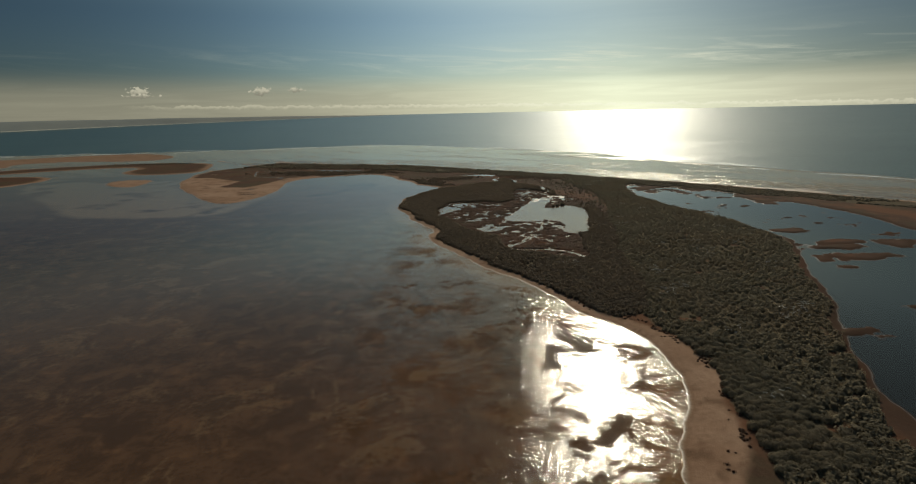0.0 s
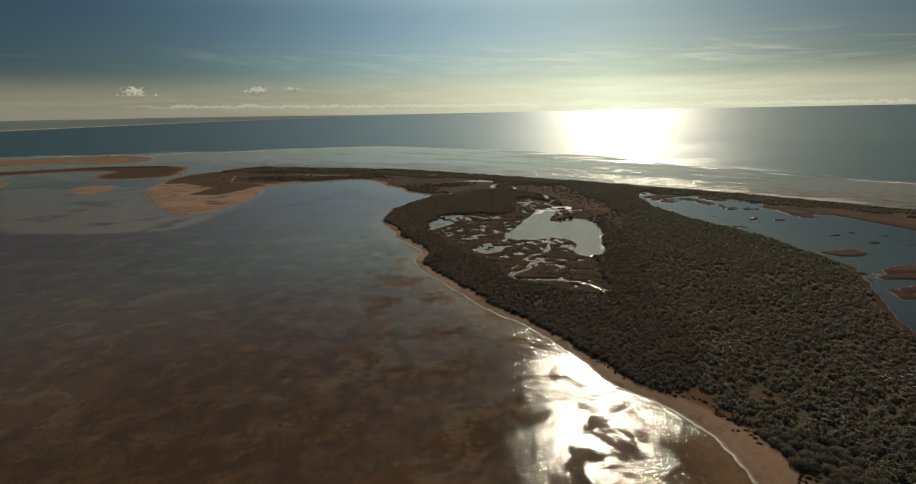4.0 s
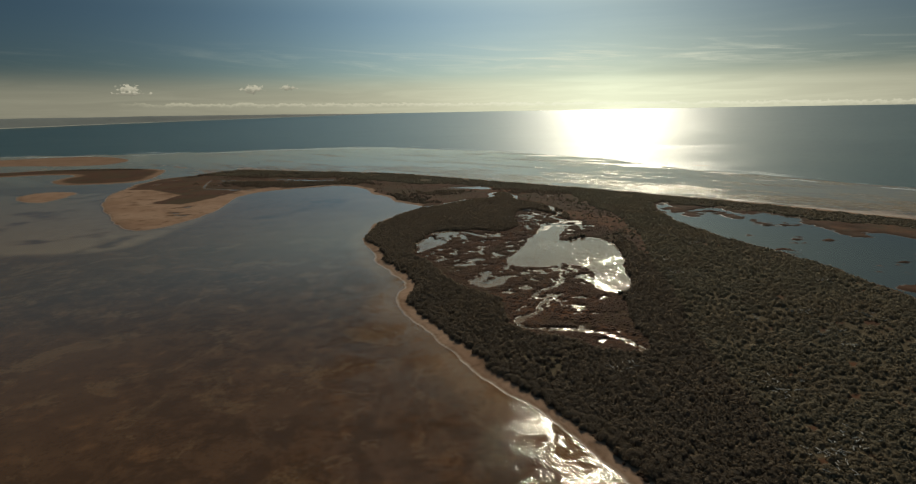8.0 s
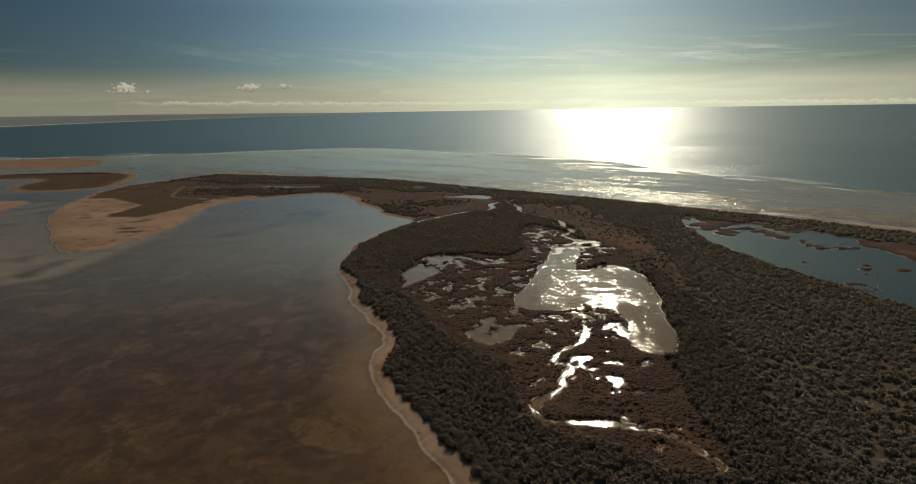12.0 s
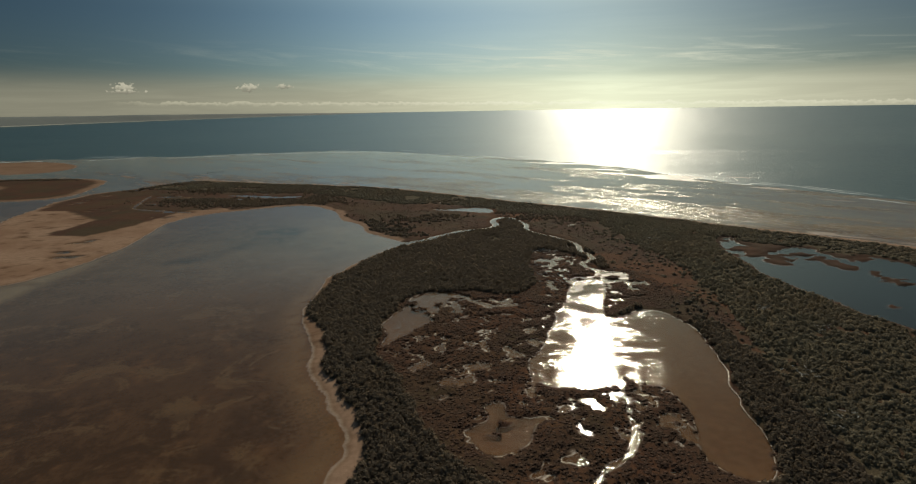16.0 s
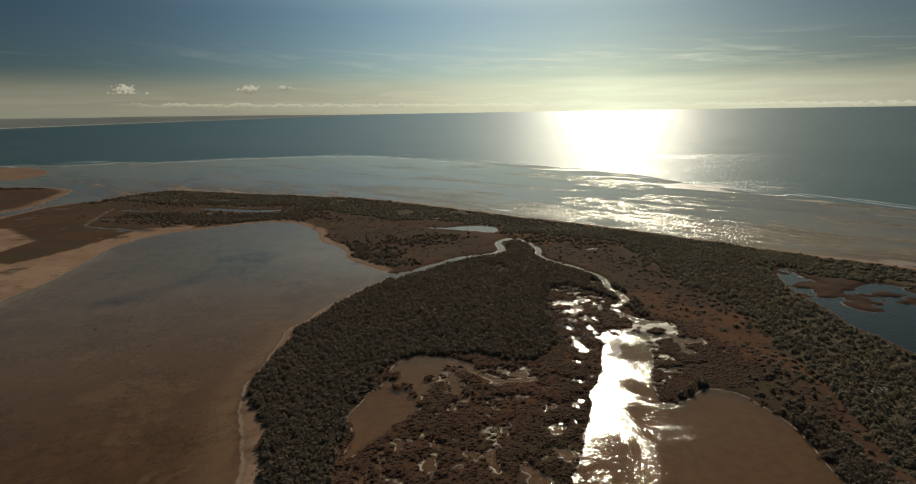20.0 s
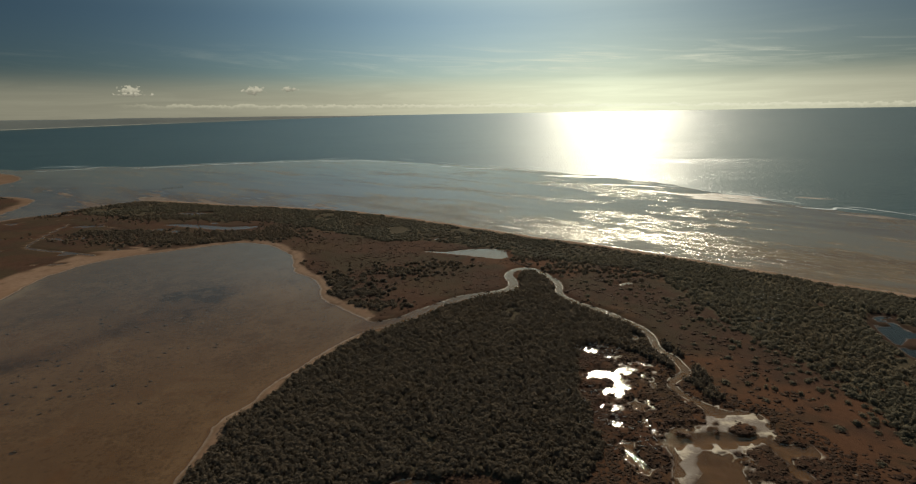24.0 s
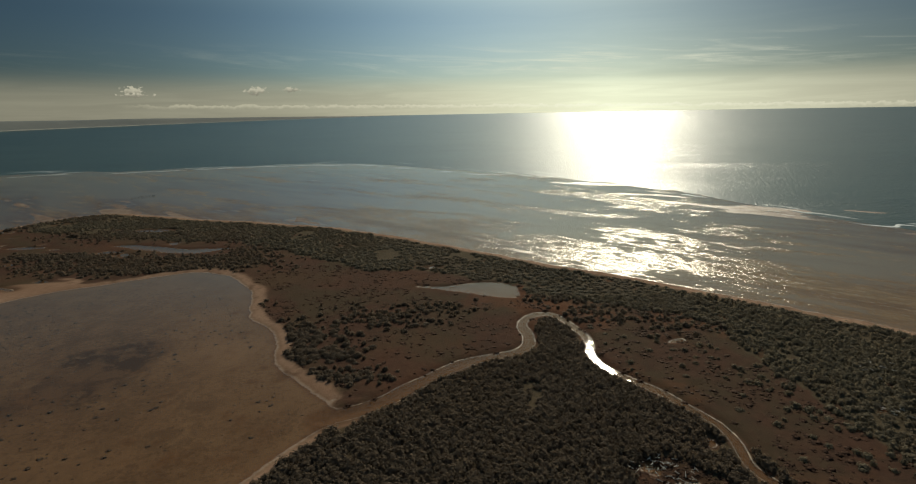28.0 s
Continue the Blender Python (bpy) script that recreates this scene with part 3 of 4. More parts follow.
    # tidal flats: streaks of wet sand that barely rise out of the water
    along = x * 0.78 - y * 0.62
    across = x * 0.62 + y * 0.78
    streak = 0.36 * fbm(along * 0.22, across, 9, 4, 4) + 0.34 * fbm(along * 0.25, across, 24, 2, 4) + 0.30 * fbm(along * 0.4, across, 80, 7, 3)
    flat_z = (streak - 0.66 + 0.05 * soft(x, 60, 220)) * 0.40 + 0.055 * np.clip((32 - coast) / 32, 0, 1) - 0.0012 * np.clip(-flats - 12, 0, 60) - 0.004 * np.clip(coast - 60, 0, 100) * 0.1
    z = np.where((flats > -55) & (y > 560 - 1.2 * np.clip(x, 0, 500)) & (land <= 0), np.maximum(np.minimum(flat_z, 0.02), -0.3), z)
    z = np.where(banks > 0, np.minimum(banks * 0.03, 0.25) + 0.05 * grain, z)
    z = np.where(isles > 0, np.minimum(isles * 0.09, 0.4) + 0.06 * grain, z)
    # marsh: low cushions with pools between them
    pool = fbm(x + 0.5 * jx, y + 0.5 * jy, 3.6, 2, 3)
    wetness = soft(marsh, -3, 6) * (0.362 + 0.13 * (fbm(x, y, 18, 5, 2) - 0.5) * 2)
    pools = (wetness - pool) * 9.0 - 0.2
    silt = line_distance(cx, cy, rounded(LOOP_POOL), True, 4)
    # reedy islands in the lagoon behind the coast
    isle = 0.62 * fbm(x * 0.6, y, 18, 6, 4) + 0.38 * fbm(x, y * 1.3, 5, 3, 3)
    shoal = 0.77 - 0.19 * soft(coast, 95, 60)
    east = np.minimum(east, 1.2 - 5.0 * fbm(x * 0.7, y, 7, 2, 4) + 1.2 - 1.2 * ovals(x + 2.2 * wx + 1.3 * jx, y + 2.0 * wy + 0.8 * jy, LAGOON_ISLES, 8))
    east = np.where(isle > shoal, np.minimum(east, (shoal - isle) * 30), east)
    low = soft(-x, 120, 150) * soft(land, 6, 14)
    ponds = np.maximum(ponds, np.where(low > 0.5, (fbm(x, y * 1.6, 15, 3, 4) - 0.74) * 40, -8))
    cut = np.maximum(np.maximum(ponds, creek), np.maximum(east, pools))
    z = np.where(cut > -1.5, np.minimum(z, 0.16 - 0.16 * (cut + 0.5) - 0.08), z)
    z = np.maximum(z, -0.5 + 0.08 * grain)
    bar = soft(silt, 0.2, 1.0) * soft(fbm(x, y, 5, 4, 3), 0.42, 0.56)
    z = np.where((bar > 0.3) & (z < 0.015), 0.018 * bar, z)
    f["z"], f["land"], f["coast"], f["marsh"], f["cut"], f["isles"] = z, land, coast, marsh, cut, isles
    # plant cover
    beach = 4.4 + 4.2 * soft(y, 175, 120) - 2.0 * soft(y, 345, 368) * soft(y, 452, 445) + 4.5 * (fbm(x, y, 9, 7, 3) - 0.5)
    beach = np.where(coast < 25, 6.0, beach)
    spit = soft(-x, 128, 150) * soft(y, 585, 545)
    patch = line_distance(X, Y, [(-216, 488), (-190, 482), (-180, 510), (-172, 556), (-150, 562), (-200, 590), (-290, 640), (-284, 596), (-250, 560), (-215, 530)], True, 20)
    green = soft(land - beach, -0.8, 1.2)
    green = np.where(spit > 0.5, soft(patch, -1, 1), green) * (z > 0.02)
    green = np.maximum(green, soft(isles, np.where(islet > 0, 0.6, 5), np.where(islet > 0, 1.4, 9)) * (z > 0.02))
    f["cover"] = green
    f["mangrove"] = np.where((line_distance(X, Y, rounded(MANGROVES), True, 10) > 0) & (marsh < -1), green, 0) * (cut < -1.2)
    f["scrub"] = np.where((line_distance(X, Y, rounded(SCRUB), True, 10) > 0) | (coast < 26 + 18 * fbm(x, y, 30, 1, 2) + soft(-x, -30, 30) * (6 + 26 * fbm(x, y, 26, 6, 3))), green, 0) * (cut < -2.5) * (isles < 0)
    f["sandy"] = (0.9 - 0.6 * soft(line_distance(X, Y, rounded(WEED_BAND), True, 12), -5, 4)) * np.maximum(soft(y, 390, 490) * soft(-x, 130, 50), np.maximum(soft(-land, 14, 2) * 0.8, 0.62 * soft(y, 310, 430))) * (land < 0)
    band = line_distance(X, Y, rounded(WEED_BAND), True, 12)
    f["sandy"] = np.maximum(f["sandy"], 0.8 * (flats > 0) * (land < 0))
    f["weed"] = soft(band, -5, 4) * soft(fbm(x * 0.8 + y * 0.5, (y - x) * 0.35, 9, 2, 3), 0.3, 0.6) + 0.85 * (1 - 0.75 * f["sandy"]) * soft(-land, 3, 22) * soft(fbm(x, y, 55, 5, 4) + 0.06 * soft(y, 330, 200), 0.42, 0.66)
    f["weed"] = np.maximum(f["weed"], 1.4 * soft(east, 0, 3))
    f["pale"] = soft(line_distance(X, Y, rounded(SHOAL), True, 20), -3, 7) * soft(fbm(x, y, 22, 4, 4), 0.25, 0.45)
    f["flat"] = soft(flats, -12, 4) * (land < 0)
    f["golden"] = soft(coast, 78, 20) - 0.35 * soft(-x, 40, 160)
    f["peat"] = soft(east, -9, -1)
    f["mud"] = np.maximum(soft(np.maximum(cut, marsh), -4, -1), 0.4 * ((flats > 0) & (land < -6)))
    return f


# ---- ground ----
def spaced(stops):
    """Values from stop to stop; each stop is a place and the step there."""
    out = [stops[0][0]]
    for (a, sa), (b, sb) in zip(stops, stops[1:]):
        while out[-1] < b - 0.3 * sb:
            t = min(max((out[-1] - a) / (b - a), 0), 1)
            out.append(out[-1] + sa * (1 - t) + sb * t)
    return np.array(out)


def grid_mesh(name, xs, ys, z, mat, layers=(), smooth=True):
    nx, ny = len(xs), len(ys)
    gx, gy = np.meshgrid(xs, ys)
    co = np.stack([gx.ravel(), gy.ravel(), z], 1).astype(np.float32)
    k = np.arange(nx * ny).reshape(ny, nx)
    quads = np.stack([k[:-1, :-1], k[:-1, 1:], k[1:, 1:], k[1:, :-1]], -1).reshape(-1, 4)
    me = faces_mesh(name, co, quads, mat, smooth)
    for key, values in dict(layers).items():
        me.attributes.new(key, "FLOAT", "POINT").data.foreach_set("value", np.asarray(values, np.float32))
    return me


def faces_mesh(name, co, faces, mat, smooth=False):
    me = bpy.data.meshes.new(name)
    n, k = faces.shape
    me.vertices.add(len(co))
    me.vertices.foreach_set("co", np.asarray(co, np.float32).ravel())
    me.loops.add(n * k)
    me.loops.foreach_set("vertex_index", faces.astype(np.int32).ravel())
    me.polygons.add(n)
    me.polygons.foreach_set("loop_start", np.arange(0, n * k, k, dtype=np.int32))
    me.update(calc_edges=True)
    if smooth:
        me.polygons.foreach_set("use_smooth", np.ones(n, bool))
    me.materials.append(mat)
    return me


def build_ground():
    xs = spaced([(-1500, 30), (-700, 8), (-330, 4), (-150, 1.8), (-60, 1.0), (100, 1.0), (170, 1.4), (300, 3), (500, 10), (760, 30)])
    ys = spaced([(-120, 10), (60, 1.4), (100, 1.0), (420, 1.0), (540, 1.3), (680, 2.0), (1120, 3.4), (1180, 10)])
    gx, gy = np.meshgrid(xs, ys)
    f = fields(gx.ravel(), gy.ravel())
    litter = np.maximum(f["mangrove"], f["scrub"])
    me = grid_mesh("ground", xs, ys, f["z"], GROUND, {"samphire": f["cover"], "litter": litter, "weed": f["weed"], "mud": f["mud"], "sandy": f["sandy"], "flat": f["flat"], "golden": f["golden"], "peat": f["peat"], "pale": f["pale"]})
    ob = tagged(new("ground", me), "brown salt marsh, sandy beaches and muddy lagoon floor", "ground", kind="structure")
    return ob


build_ground()


# ---- water ----
def build_calm_water():
    xs = spaced([(-1490, 20), (-100, 6), (160, 6), (760, 20)])
    ys = spaced([(-118, 6), (560, 6), (1170, 20)])
    gx, gy = np.meshgrid(xs, ys)
    x, y = gx.ravel(), gy.ravel()
    flats = line_distance(x, y, FLATS, True, 30)
    flat = soft(flats, -12, 4)
    coast = line_distance(x, y, COAST_LINE, False, 80)
    pond = soft(line_distance(x, y, MAINLAND, True, 30), 0, 8)
    east = soft(x, 88, 104)
    lagoon = 1.15 - 1.09 * np.maximum(soft(-x, 10, 70), soft(y, 270, 380))
    inland = (0.85 - 0.85 * east) * (1 - 0.6 * soft(y, 425, 455)) + 0.25 * soft(y, 318, 335) * soft(x, 70, 58) * soft(y, 380, 365)
    ripple = lagoon * (1 - pond) + inland * pond
    ripple = ripple * (1 - flat) + flat * (0.8 + 1.0 * soft(x, -160, 40))
    golden = soft(coast, 78, 20) - 0.35 * soft(-x, 40, 160)
    me = grid_mesh("lagoon_water", xs, ys, np.zeros(x.shape), CALM, {"ripple": ripple, "flat": flat, "pond": pond, "golden": golden})
    tagged(new("lagoon_water", me), "shallow calm brown lagoon and pool water", "water", kind="structure")


def build_sea():
    edge = rounded(FLAT_EDGE, False, 4)
    seg = np.linalg.norm(np.diff(edge, axis=0), axis=1)
    s = np.concatenate([[0], np.cumsum(seg)])
    u = np.linspace(0, s[-1], 1300)
    ex, ey = np.interp(u, s, edge[:, 0]), np.interp(u, s, edge[:, 1])
    jag = (fbm(u, 0 * u, 120, 3, 3) - 0.5) * 70 + (fbm(u, 0 * u + 50, 34, 5, 3) - 0.5) * 44
    ends = np.linspace(radians(140), radians(-52), len(u))
    away = np.concatenate([[0, 3, 8, 16, 30], np.geomspace(50, 5000, 40)])
    co = []
    for d in away:
        t = d / away[-1]
        fx, fy = 200 + 4700 * np.cos(ends), 300 + 4500 * np.sin(ends)
        px, py = ex + (fx - ex) * t, ey + 0.8 * jag * math.exp(-d / 70.0) + (fy - ey) * t
        r = np.hypot(px - 10, py - 170)
        co.append(np.stack([px, py, 0.012 + 44.0 * np.clip((r - 1500) / 3200, 0, 1) ** 1.6], 1))
    nx = len(u)
    k = np.arange(nx * len(away)).reshape(len(away), nx)
    quads = np.stack([k[:-1, :-1], k[1:, :-1], k[1:, 1:], k[:-1, 1:]], -1).reshape(-1, 4)
    me = faces_mesh("sea", np.concatenate(co), quads, SEA, True)
    tagged(new("sea", me), "wind-ruffled grey-green open sea reaching the horizon", "sea", kind="structure")


def build_surf():
    """Broken lines of low foam where the sea meets the flats, each a thin raised strip."""
    edge = rounded(FLAT_EDGE, False, 4)
    s = np.concatenate([[0], np.cumsum(np.linalg.norm(np.diff(edge, axis=0), axis=1))])
    u = np.arange(0, s[-1], 3.0)
    ex, ey = np.interp(u, s, edge[:, 0]), np.interp(u, s, edge[:, 1])
    co, quads, base = [], [], 0
    for k, away in enumerate((-22.0, -6.0, 9.0, 30.0)):
        bend = (fbm(u, 0 * u + 90 * k, 120, 3, 3) - 0.5) * 60 + (fbm(u, 0 * u + 50 + 70 * k, 30, 5, 3) - 0.5) * 26
        wide = np.clip((fbm(u, 0 * u + 33 * k, 40, 1 + k, 4) - 0.54) * 14.0, 0, 1.7)
        y = ey + away + bend
        rows = [np.stack([ex, y - wide, 0 * u + 0.014], 1), np.stack([ex, y - 0.3 * wide, 0.014 + 0.16 * np.minimum(wide, 1)], 1), np.stack([ex, y + wide, 0 * u + 0.014], 1)]
        on = np.nonzero((wide[:-1] > 0.02) | (wide[1:] > 0.02))[0]
        m = len(u)
        for r in range(2):
            a = base + r * m + on
            quads.append(np.stack([a, a + 1, a + m + 1, a + m], 1))
        co += rows
        base += 3 * m
    me = faces_mesh("surf_foam", np.concatenate(co), np.concatenate(quads), FOAM, True)
    tagged(new("surf_foam", me), "thin broken lines of white surf along the tidal flats", "surf", kind="stuff")


build_calm_water()
build_sea()
build_surf()


# ---- plants ----
def dome(rng, rings=2, around=6):
    """The dark inside of a shrub: a rough low dome of unit size."""
    v, t = [(0.0, 0.0, 0.86)], []
    for r in range(1, rings + 1):
        a = 0.5 * math.pi * r / rings
        for k in range(around):
            b = 2 * math.pi * (k + 0.5 * r) / around
            w = 0.90 * rng.uniform(0.8, 1.1)
            v.append((w * math.sin(a) * math.cos(b), w * math.sin(a) * math.sin(b), 0.86 * math.cos(a) * rng.uniform(0.85, 1.1)))
    for k in range(around):
        t.append((0, 1 + k, 1 + (k + 1) % around))
        for r in range(rings - 1):
            a, b = 1 + r * around, 1 + (r + 1) * around
            t += [(a + k, b + k, b + (k + 1) % around), (a + k, b + (k + 1) % around, a + (k + 1) % around)]
    return v, t


def shrub_shape(seed, leaves, size, rings=2, around=6):
    """A shrub of unit radius and height: a rough dome beset with small leaf sprays."""
    rng = random.Random(seed)
    v, t = dome(rng, rings, around)
    lobes = [(rng.uniform(0, 6.28), rng.uniform(0.2, 1.2), rng.uniform(0.05, 0.30)) for _ in range(5)]
    for _ in range(leaves):
        b, c = rng.uniform(0, 6.2832), rng.uniform(-0.05, 1.0)
        a = math.acos(max(-1, min(1, c)))
        bulge = 1 + sum(h * max(0, math.cos(b - p)) ** 3 * math.exp(-((a - q) / 0.5) ** 2) for p, q, h in lobes)
        r = rng.uniform(0.78, 1.06) * bulge
        o = Vector((math.sin(a) * math.cos(b), math.sin(a) * math.sin(b), math.cos(a)))
        n = (o + Vector((rng.gauss(0, 0.22), rng.gauss(0, 0.22), rng.gauss(0.2, 0.22)))).normalized()
        e = n.cross(Vector((rng.gauss(0, 1), rng.gauss(0, 1), rng.gauss(0, 1)))).normalized()
        g = n.cross(e)
        s = size * rng.uniform(0.6, 1.4)
        k = len(v)
        p = o * r
        v += [tuple(p - e * s * 0.9 - g * s * 0.35), tuple(p + e * s * 0.9 - g * s * 0.35 + n * s * 0.1), tuple(p + g * s * 0.9 + n * s * 0.12)]
        t.append((k, k + 1, k + 2))
    return np.array(v, np.float32), np.array(t, np.int32)


def scattered(shapes, places, rng):
    """One set of points and triangles: a shape at each place (x, y, z, radius, height)."""
    co, tri, base = [], [], 0
    kind = rng.randint(0, len(shapes), len(places))
    for k, (v, t) in enumerate(shapes):
        p = places[kind == k]
        if not len(p):
            continue
        a = rng.rand(len(p)) * 6.2832
        c, s = np.cos(a)[:, None], np.sin(a)[:, None]
        w = np.empty((len(p), len(v), 3), np.float32)
        w[:, :, 0] = (v[None, :, 0] * c - v[None, :, 1] * s) * p[:, 3:4] + p[:, 0:1]
        w[:, :, 1] = (v[None, :, 0] * s + v[None, :, 1] * c) * p[:, 3:4] + p[:, 1:2]
        w[:, :, 2] = v[None, :, 2] * p[:, 4:5] + p[:, 2:3]
        f = t[None] + (np.arange(len(p)) * len(v))[:, None, None] + base
        co.append(w.reshape(-1, 3))
        tri.append(f.reshape(-1, 3))
        base += len(p) * len(v)
    return np.concatenate(co), np.concatenate(tri)


def stuff(name, shapes, places, mat, label, category, seed):
    co, tri = scattered(shapes, places, np.random.RandomState(seed))
    tagged(new(name, faces_mesh(name, co, tri, mat)), label, category, kind="stuff")


def candidates(x0, x1, y0, y1, step, seed):
    rng = np.random.RandomState(seed)
    gx, gy = np.meshgrid(np.arange(x0, x1, step), np.arange(y0, y1, step))
    x, y = gx.ravel(), gy.ravel()
    return x + (rng.rand(len(x)) - 0.5) * step * 0.95, y + (rng.rand(len(x)) - 0.5) * step * 0.95, rng


def stem(bm, a, b, ra, rb, sides=5):
    """A tapered round stem from a to b."""
    a, b = Vector(a), Vector(b)
    turn = (b - a).to_track_quat("Z", "Y").to_matrix()
    rings = []
    for p, r in ((a, ra), (b, rb)):
        rings.append([bm.verts.new(p + turn @ Vector((r * math.cos(6.2832 * k / sides), r * math.sin(6.2832 * k / sides), 0))) for k in range(sides)])
    for k in range(sides):
        bm.faces.new((rings[0][k], rings[0][(k + 1) % sides], rings[1][(k + 1) % sides], rings[1][k]))
    bm.faces.new(rings[1])


def part(name, bm, mat, parent, label=""):
    me = bpy.data.meshes.new(name)
    bm.to_mesh(me)
    bm.free()
    me.materials.append(mat)
    ob = new(name, me)
    ob.parent = parent
    return tagged(ob, label)


def shrub_thing(name, mat, seed, label, category, group):
    """A shrub with a short trunk, limbs and a leafy crown, about one metre in radius and height."""
    rng = random.Random(seed)
    thing = tagged(new(name), label, category, group)
    bm = bmesh.new()
    stem(bm, (0, 0, -0.05), (0.03, 0.02, 0.34), 0.07, 0.05, 6)
    part("trunk", bm, BARK, thing)
    bm = bmesh.new()
    for k in range(5):
        b = 6.2832 * k / 5 + rng.uniform(-0.4, 0.4)
        mid = (0.28 * math.cos(b), 0.28 * math.sin(b), rng.uniform(0.40, 0.55))
        stem(bm, (0.03, 0.02, 0.28), mid, 0.04, 0.028, 4)
        stem(bm, mid, (0.62 * math.cos(b + 0.2), 0.62 * math.sin(b + 0.2), rng.uniform(0.6, 0.85)), 0.028, 0.012, 4)
    part("limbs", bm, BARK, thing)
    v, t = shrub_shape(seed + 50, 420, 0.12, 3, 10)
    v = v * np.array([1, 1, 0.80], np.float32) + np.array([0, 0, 0.20], np.float32)
    ob = new("crown", faces_mesh("crown", v, t, mat))
    ob.parent = thing
    return thing


def plant(things, spots, rng):
    """Sets copies of the shrubs at the places, the shrubs themselves at the first ones."""
    for i, (x, y, z, r, h) in enumerate(spots):
        k = i % len(things)
        turn = pose(0, 0, 0, 0, 0, rng.uniform(0, 360))
        ob = things[k] if i < len(things) else copy_thing(things[k], Matrix())
        ob.matrix_basis = Matrix.Translation((x, y, z - 0.05)) @ turn @ Matrix.Diagonal((r, r, h, 1))


def build_mangroves():
    x, y, rng = candidates(-60, 96, 150, 520, 1.32, 11)
    f = fields(x, y)
    thin = fbm(x, y, 16, 4, 3)
    keep = (f["mangrove"] > 0.5) & (f["z"] > 0.06) & ((thin > 0.20) | (rng.rand(len(x)) < 0.4))
    x, y, z, land, thin = x[keep], y[keep], f["z"][keep], f["land"][keep], thin[keep]
    h = 0.55 + 0.75 * fbm(x, y, 14, 1, 3) + 0.40 * rng.rand(len(x))
    r = 0.75 + 0.55 * rng.rand(len(x)) + 0.25 * (h - 1.2)
    spots = np.stack([x, y, z - 0.1, r, h], 1)
    edge = (land < 9.0) & (y > 165) & (y < 345) & (x < 60)
    first = np.nonzero(edge)[0][:300]
    things = [shrub_thing("mangrove_shrub", MANGROVE, s, "low dark green mangrove shrub on the sandy lagoon shore", "shrub", "mangroves along the shore") for s in range(5)]
    plant(things, spots[first], random.Random(5))
    rest = np.ones(len(x), bool)
    rest[first] = False
    stuff("mangrove_thicket", [shrub_shape(s, 46, 0.27) for s in range(12)], spots[rest], MANGROVE, "dense dark green and brown mangrove thicket beside the lagoon", "mangroves", 1)


def build_scrub():
    x, y, rng = candidates(50, 170, 60, 530, 1.6, 12)
    f = fields(x, y)
    gap = fbm(x, y, 12, 6, 3)
    keep = (f["scrub"] > 0.5) & (f["mangrove"] < 0.5) & (f["z"] > 0.08) & (rng.rand(len(x)) < 0.55 + 0.45 * soft(gap, 0.32, 0.46))
    x, y, z, land = x[keep], y[keep], f["z"][keep], f["land"][keep]
    h = 0.45 + 0.7 * fbm(x, y, 12, 3, 3) + 0.35 * rng.rand(len(x)) + 0.35 * soft(y, 170, 100)
    r = 0.68 + 0.60 * rng.rand(len(x)) + 0.25 * soft(y, 170, 100)
    spots = np.stack([x, y, z - 0.08, r, h], 1)
    first = np.nonzero((y > 84) & (y < 150) & (x < 76))[0][:300]
    things = [shrub_thing("saltbush_shrub", SALTBUSH, 20 + s, "rounded grey-green saltbush shrub behind the sandy beach", "shrub", "saltbushes behind the beach") for s in range(5)]
    plant(things, spots[first], random.Random(6))
    rest = np.ones(len(x), bool)
    rest[first] = False
    stuff("saltbush_scrub", [shrub_shape(40 + s, 40, 0.28) for s in range(12)], spots[rest], SALTBUSH, "low grey-green saltbush scrub on the sandy ridge", "scrub", 2)
    # single bushes that stray from the scrub onto the brown ground
    x, y, rng = candidates(50, 130, 300, 545, 2.0, 18)
    f = fields(x, y)
    off = -line_distance(x, y, SCRUB, True, 30)
    keep = (f["cover"] > 0.5) & (f["scrub"] < 0.5) & (f["mangrove"] < 0.5) & (f["z"] > 0.08) & (f["marsh"] < -3) & (rng.rand(len(x)) < 0.75 * np.exp(-np.maximum(off, 0) / 7.0) * soft(fbm(x, y, 9, 5, 3), 0.35, 0.6) + 0.05)
    x, y, z = x[keep], y[keep], f["z"][keep]
    spots = np.stack([x, y, z - 0.08, 0.5 + 0.7 * rng.rand(len(x)), 0.35 + 0.6 * rng.rand(len(x))], 1)
    stuff("stray_bushes", [shrub_shape(140 + s, 40, 0.28) for s in range(6)], spots, SALTBUSH, "single low bushes scattered over red-brown samphire ground", "shrubs", 6)
    # the strip of scrub behind the sea beach
    x, y, rng = candidates(-300, 380, 250, 740, 2.3, 13)
    f = fields(x, y)
    core = line_distance(x, y, SCRUB, True, 10) > 0
    keep = (f["scrub"] > 0.5) & (f["z"] > 0.08) & ~core & (f["mangrove"] < 0.5) & (fbm(x, y, 18, 2, 3) > 0.36)
    x, y, z = x[keep], y[keep], f["z"][keep]
    spots = np.stack([x, y, z - 0.1, 1.0 + 0.9 * rng.rand(len(x)), 0.4 + 0.9 * fbm(x, y, 20, 5, 3)], 1)
    stuff("coast_scrub", [shrub_shape(60 + s, 24, 0.32, 2, 5) for s in range(8)], spots, SALTBUSH, "wind-clipped green coastal scrub behind the sea beach", "scrub", 3)


